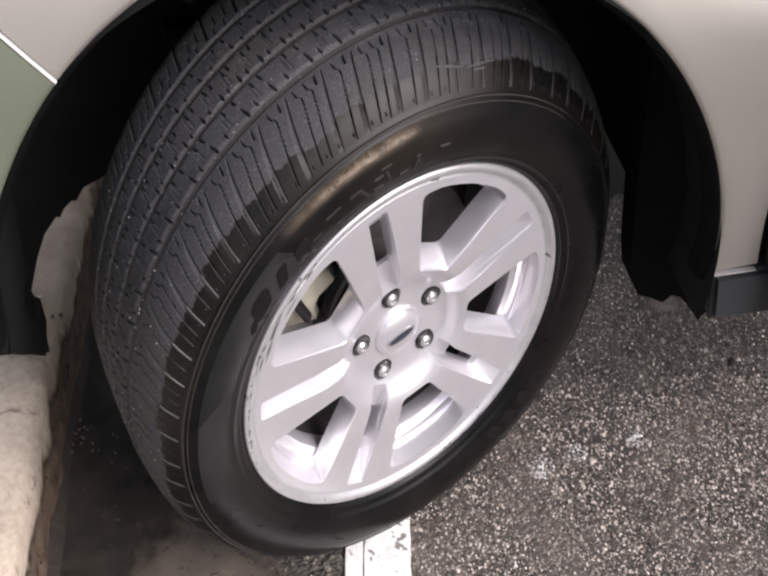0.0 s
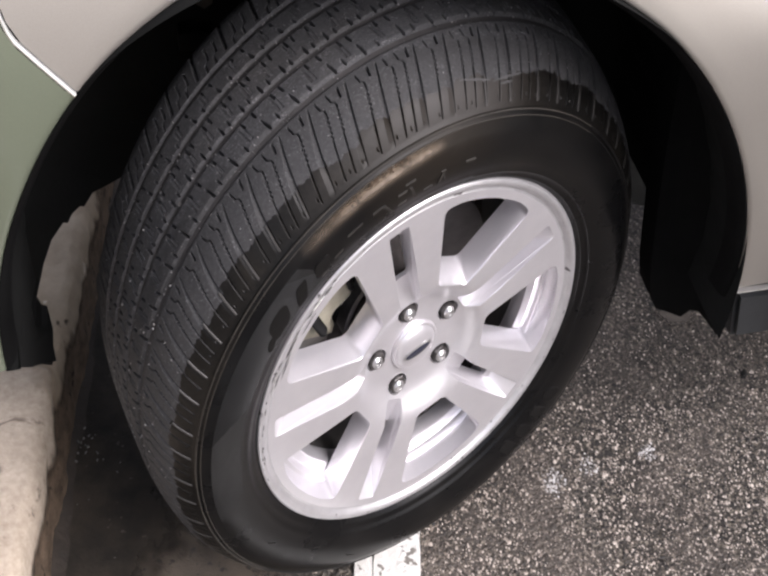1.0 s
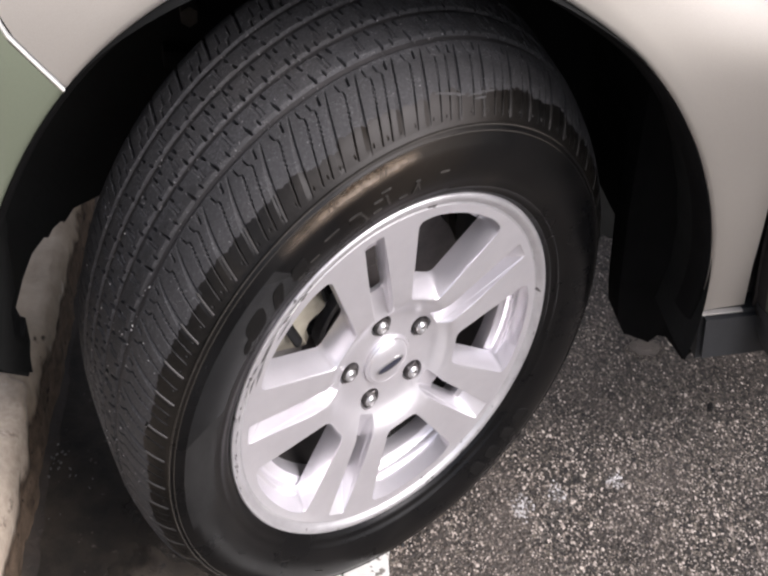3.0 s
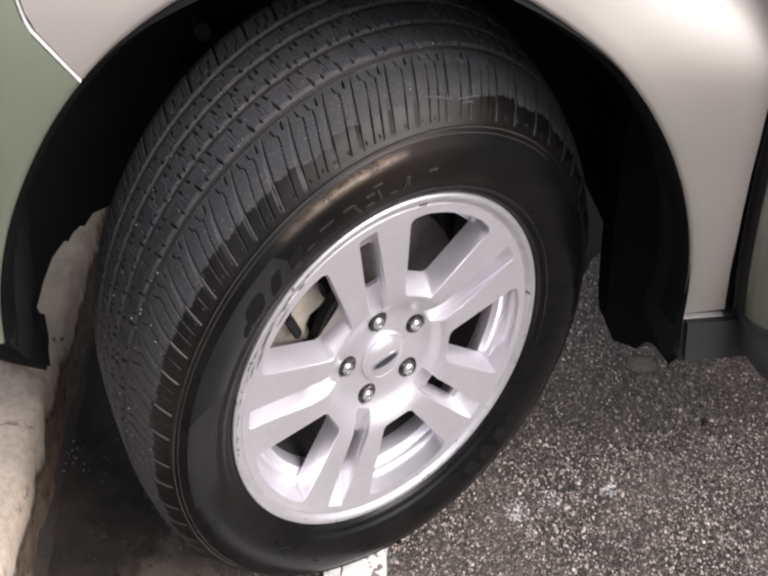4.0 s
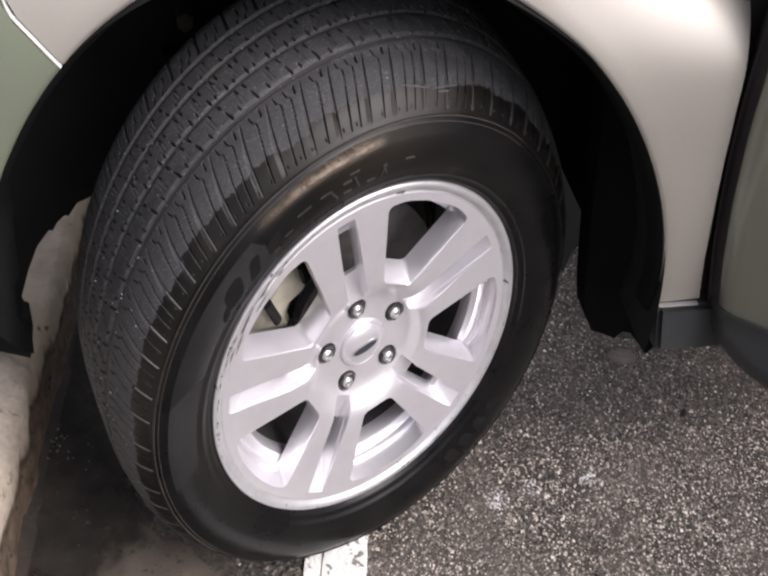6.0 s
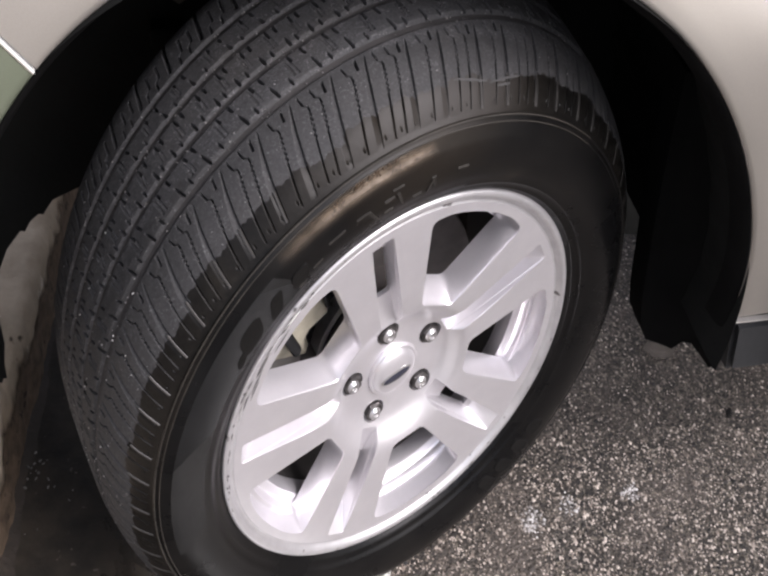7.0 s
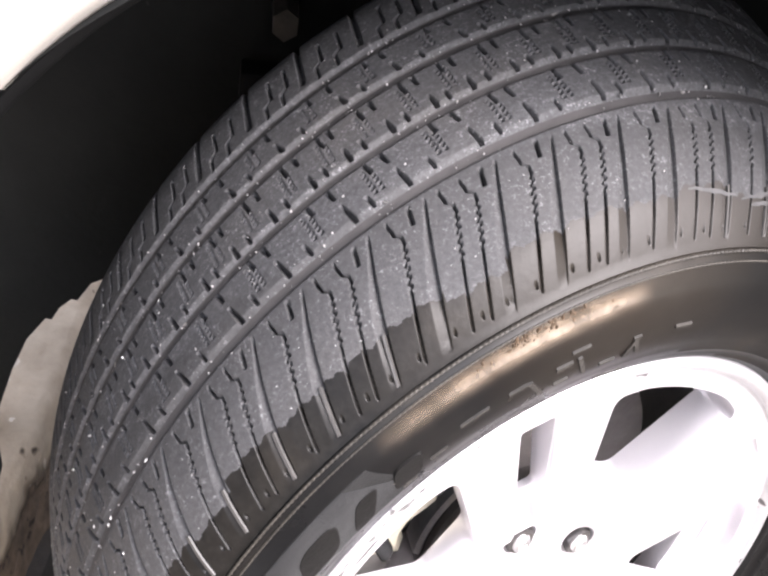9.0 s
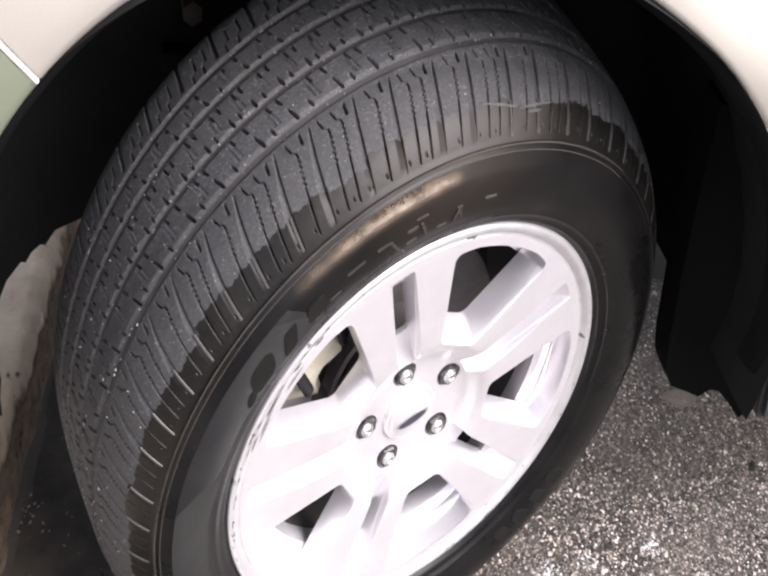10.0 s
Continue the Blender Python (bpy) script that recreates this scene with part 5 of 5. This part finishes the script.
part("wheel_liner", liner(), M_LINER, car, "black felted wheel-arch liner", sharp=60)


# the inner wing closes the wheel house; its foot is shaped to fit the camera's view
WING_FOOT = ((-0.56, 0.05), (-0.506, 0.120), (-0.500, 0.145), (-0.473, 0.220), (-0.456, 0.256), (-0.436, 0.280), (-0.430, 0.279), (-0.422, 0.292), (-0.410, 0.302), (-0.404, 0.301), (-0.390, 0.320), (-0.357, 0.334), (-0.31, 0.360), (-0.10, 0.36), (0.25, 0.20), (0.44, 0.17), (0.488, 0.165), (0.496, 0.200), (0.508, 0.214), (0.530, 0.205), (0.60, 0.20))


def inner_wall():
    bm = bmesh.new()
    crest = sorted(arch(3 * k, 0.06) for k in range(61))
    rows = []
    for u in sorted([p[0] for p in WING_FOOT] + [-0.55 + 0.02 * k for k in range(57)]):
        low = float(np.interp(u, [p[0] for p in WING_FOOT], [p[1] for p in WING_FOOT]))
        top = max(low + 0.02, float(np.interp(u, [p[0] for p in crest], [p[1] for p in crest])))
        rows.append([bm.verts.new(on_car(u, o, z)) for o, z in ((-0.34, top), (-0.30, top), (-0.30, low + 0.004), (-0.304, low), (-0.34, low))])
    for a, b in zip(rows, rows[1:]):
        for k in range(4):
            bm.faces.new((a[k], a[k + 1], b[k + 1], b[k]))
    return bm


part("inner_wing", inner_wall(), M_LINER, car, "black inner wing behind the wheel")


# trim lip that runs along the edge of the wheel opening
def arch_trim():
    bm = bmesh.new()
    rows = []
    n = 100
    for k in range(n + 1):
        a = 172.5 * k / n
        row = []
        for g, o in ((-0.012, -0.030), (-0.009, -0.012), (-0.005, -0.005), (-0.001, -0.003), (0.0015, -0.008)):
            u, z = arch(a, g)
            row.append(bm.verts.new(on_car(u, skin_out(*arch(a, 0)) + o, z)))
        rows.append(row)
    for p, q in zip(rows, rows[1:]):
        for j in range(4):
            bm.faces.new((p[j], p[j + 1], q[j + 1], q[j]))
    return bm


part("arch_trim", arch_trim(), M_TRIM, car, "thin black wheel-arch trim", sharp=60)


def slab(points, out0, out1, bevel=0.004):
    """A plate cut to an outline of (u, z), between two outward distances."""
    bm = bmesh.new()
    a = [bm.verts.new(on_car(u, out1, z)) for u, z in points]
    b = [bm.verts.new(on_car(u, out0, z)) for u, z in points]
    bm.faces.new(a)
    bm.faces.new(b[::-1])
    for k in range(len(a)):
        j = (k + 1) % len(a)
        bm.faces.new((a[k], a[j], b[j], b[k]))
    bmesh.ops.bevel(bm, geom=[e for e in bm.edges if all(v in a for v in e.verts)], offset=bevel, segments=2, affect="EDGES")
    return bm


# front lower corner of the liner, and the flap behind the wheel
part("liner_corner", slab([(-0.56, 0.240), (-0.507, 0.226), (-0.467, 0.2035), (-0.463, 0.215), (-0.465, 0.2525), (-0.472, 0.256), (-0.476, 0.270), (-0.482, 0.272), (-0.484, 0.33), (-0.56, 0.33)], -0.21, -0.165), M_BLACK, car, "torn lower corner of the black liner")


def splash_flap():
    """A curved flap with a ribbed face and two lobes at its foot."""
    bm = bmesh.new()
    rows = []
    foot = ((0.367, 0.360, -0.05), (0.379, 0.325, -0.05), (0.396, 0.302, -0.05), (0.415, 0.299, -0.045), (0.430, 0.301, -0.04), (0.437, 0.318, -0.028),
            (0.446, 0.321, -0.022), (0.455, 0.316, -0.012), (0.463, 0.312, 0.0), (0.467, 0.330, 0.012), (0.462, 0.36, 0.02), (0.448, 0.40, 0.03))
    m = 14
    last = len(foot) - 1
    for i, (u, z, out) in enumerate(foot):
        top_u, top_z = 0.318 + 0.122 * i / last, 0.64 - 0.14 * (i / last) ** 2
        row = []
        for k in range(m + 1):
            q = k / m
            uu = u + (top_u - u) * q - 0.004 * math.sin(math.pi * q) * (1 - i / last)
            row.append(bm.verts.new(on_car(uu, out + (0.006 if i in (4, 8) else 0.0) - 0.010 * q, z + (top_z - z) * q)))
        rows.append(row)
    for p, q in zip(rows, rows[1:]):
        for k in range(m):
            bm.faces.new((p[k], p[k + 1], q[k + 1], q[k]))
    res = bmesh.ops.extrude_face_region(bm, geom=bm.faces[:])
    for v in res["geom"]:
        if isinstance(v, bmesh.types.BMVert):
            v.co -= CAR_OUT * 0.035
    return bm


part("splash_flap", splash_flap(), M_TRIM, car, "black splash flap behind the wheel", sharp=50)
part("sill_cladding", slab([(0.440, 0.363), (1.6, 0.363), (1.6, 0.434), (0.418, 0.434)], -0.05, SKIN - 0.010, 0.006), M_CLAD, car, "dark grey plastic sill cladding")
part("sill_edge", slab([(0.418, 0.4342), (REAR_EDGE - 0.004, 0.4342), (REAR_EDGE - 0.004, 0.4355), (0.418, 0.4355)], 0.045, SKIN - 0.0115, 0.0004), M_SILL, car, "bright lower edge of the fender")

# out of view: added so that the ground behind the flap is shaded
part("underbody_blocker", slab([(0.76, 0.31), (2.4, 0.31), (2.4, 0.37), (0.76, 0.37)], -1.55, -0.13, 0.006), M_BLACK, car, "unseen slab for the car's underside, added to shade the ground")

# the pillar that the door hangs on closes the gap behind the fender
HEIGHTS = [0.440 + 0.056 * k for k in range(11)]
part("hinge_pillar", slab([(door_line(z) - 0.012, z) for z in HEIGHTS] + [(door_line(z) + 0.030, z) for z in reversed(HEIGHTS)], SKIN - 0.080, SKIN - 0.030, 0.002), M_SEAL_GAP, car, "dark hinge pillar behind the fender")

# strut, spring seat and bolts in the wheel housing
part("strut", rod(on_car(-0.02, -0.215, 0.42), on_car(0.0, -0.26, 0.86), 0.030, 20), M_RUST, car, "dark suspension strut")
part("bracket", box((0.045, 0.02, 0.022), Matrix.Translation(on_car(-0.236, -0.275, 0.537)) @ Matrix.Rotation(YAW, 4, "Z"), 0.004), M_BLACK, car, "dark grey bracket")
part("liner_bolt", rod(on_car(-0.224, -0.300, 0.583), on_car(-0.224, -0.270, 0.583), 0.012, 6), M_RUST, car, "rusty bolt")

# ---- open front door ----
DOOR_OUT = 0.066
SWING = radians(30)
door_dir = CAR_U * math.cos(SWING) + CAR_OUT * math.sin(SWING)
door_face = CAR_OUT * math.cos(SWING) - CAR_U * math.sin(SWING)


def door_foot(s):
    """Height of the door's lower edge: its front corner is cut off in a curve."""
    return 0.345 + 0.075 * math.exp(-max(0.0, s) / 0.06)


def door_grid(s0, s1, low, high, lift, n=24, m=16):
    """A strip of the door's outer face between two heights, each a function of the distance from its front edge."""
    bm = bmesh.new()
    rows = []
    for i in range(n + 1):
        s = s0 + (s1 - s0) * (i / n) ** 2
        row = []
        for j in range(m + 1):
            z = low(s) + (high(s) - low(s)) * j / m
            crown = 0.02 * math.sin(max(0, min(1, (z - 0.36) / 0.62)) * math.pi / 2)
            edge = -0.022 * max(0, 1 - max(0.0, s) / 0.034) ** 2.2 - 0.012 * max(0.0, 1 - (z - door_foot(s)) / 0.03) ** 2
            p = on_car(door_line(z) + 0.010, DOOR_OUT, z) + door_dir * s + door_face * (crown + lift + edge)
            row.append(bm.verts.new(p))
        rows.append(row)
    for a, b in zip(rows, rows[1:]):
        for j in range(m):
            bm.faces.new((a[j], a[j + 1], b[j + 1], b[j]))
    geom = bmesh.ops.extrude_face_region(bm, geom=bm.faces[:])
    for v in geom["geom"]:
        if isinstance(v, bmesh.types.BMVert):
            v.co -= door_face * 0.05
    return bm


door = new("door")
door.parent = car
door["label"] = "front door standing open"
part("door_skin", door_grid(0.008, 1.0, lambda s: 0.449, lambda s: 1.0, 0.0), M_DOOR_SHADED, door, "champagne silver door skin, painted darker for its shade")
part("door_cladding", door_grid(0.0, 1.0, door_foot, lambda s: 0.4485, 0.003), M_CLAD, door, "dark grey cladding along the door's foot")
part("door_seal_shade", door_grid(-0.004, 0.010, door_foot, lambda s: 1.0, 0.002, 4, 16), M_SEAL_GAP, door, "dark strip for the door's seal and its shadowed gap")
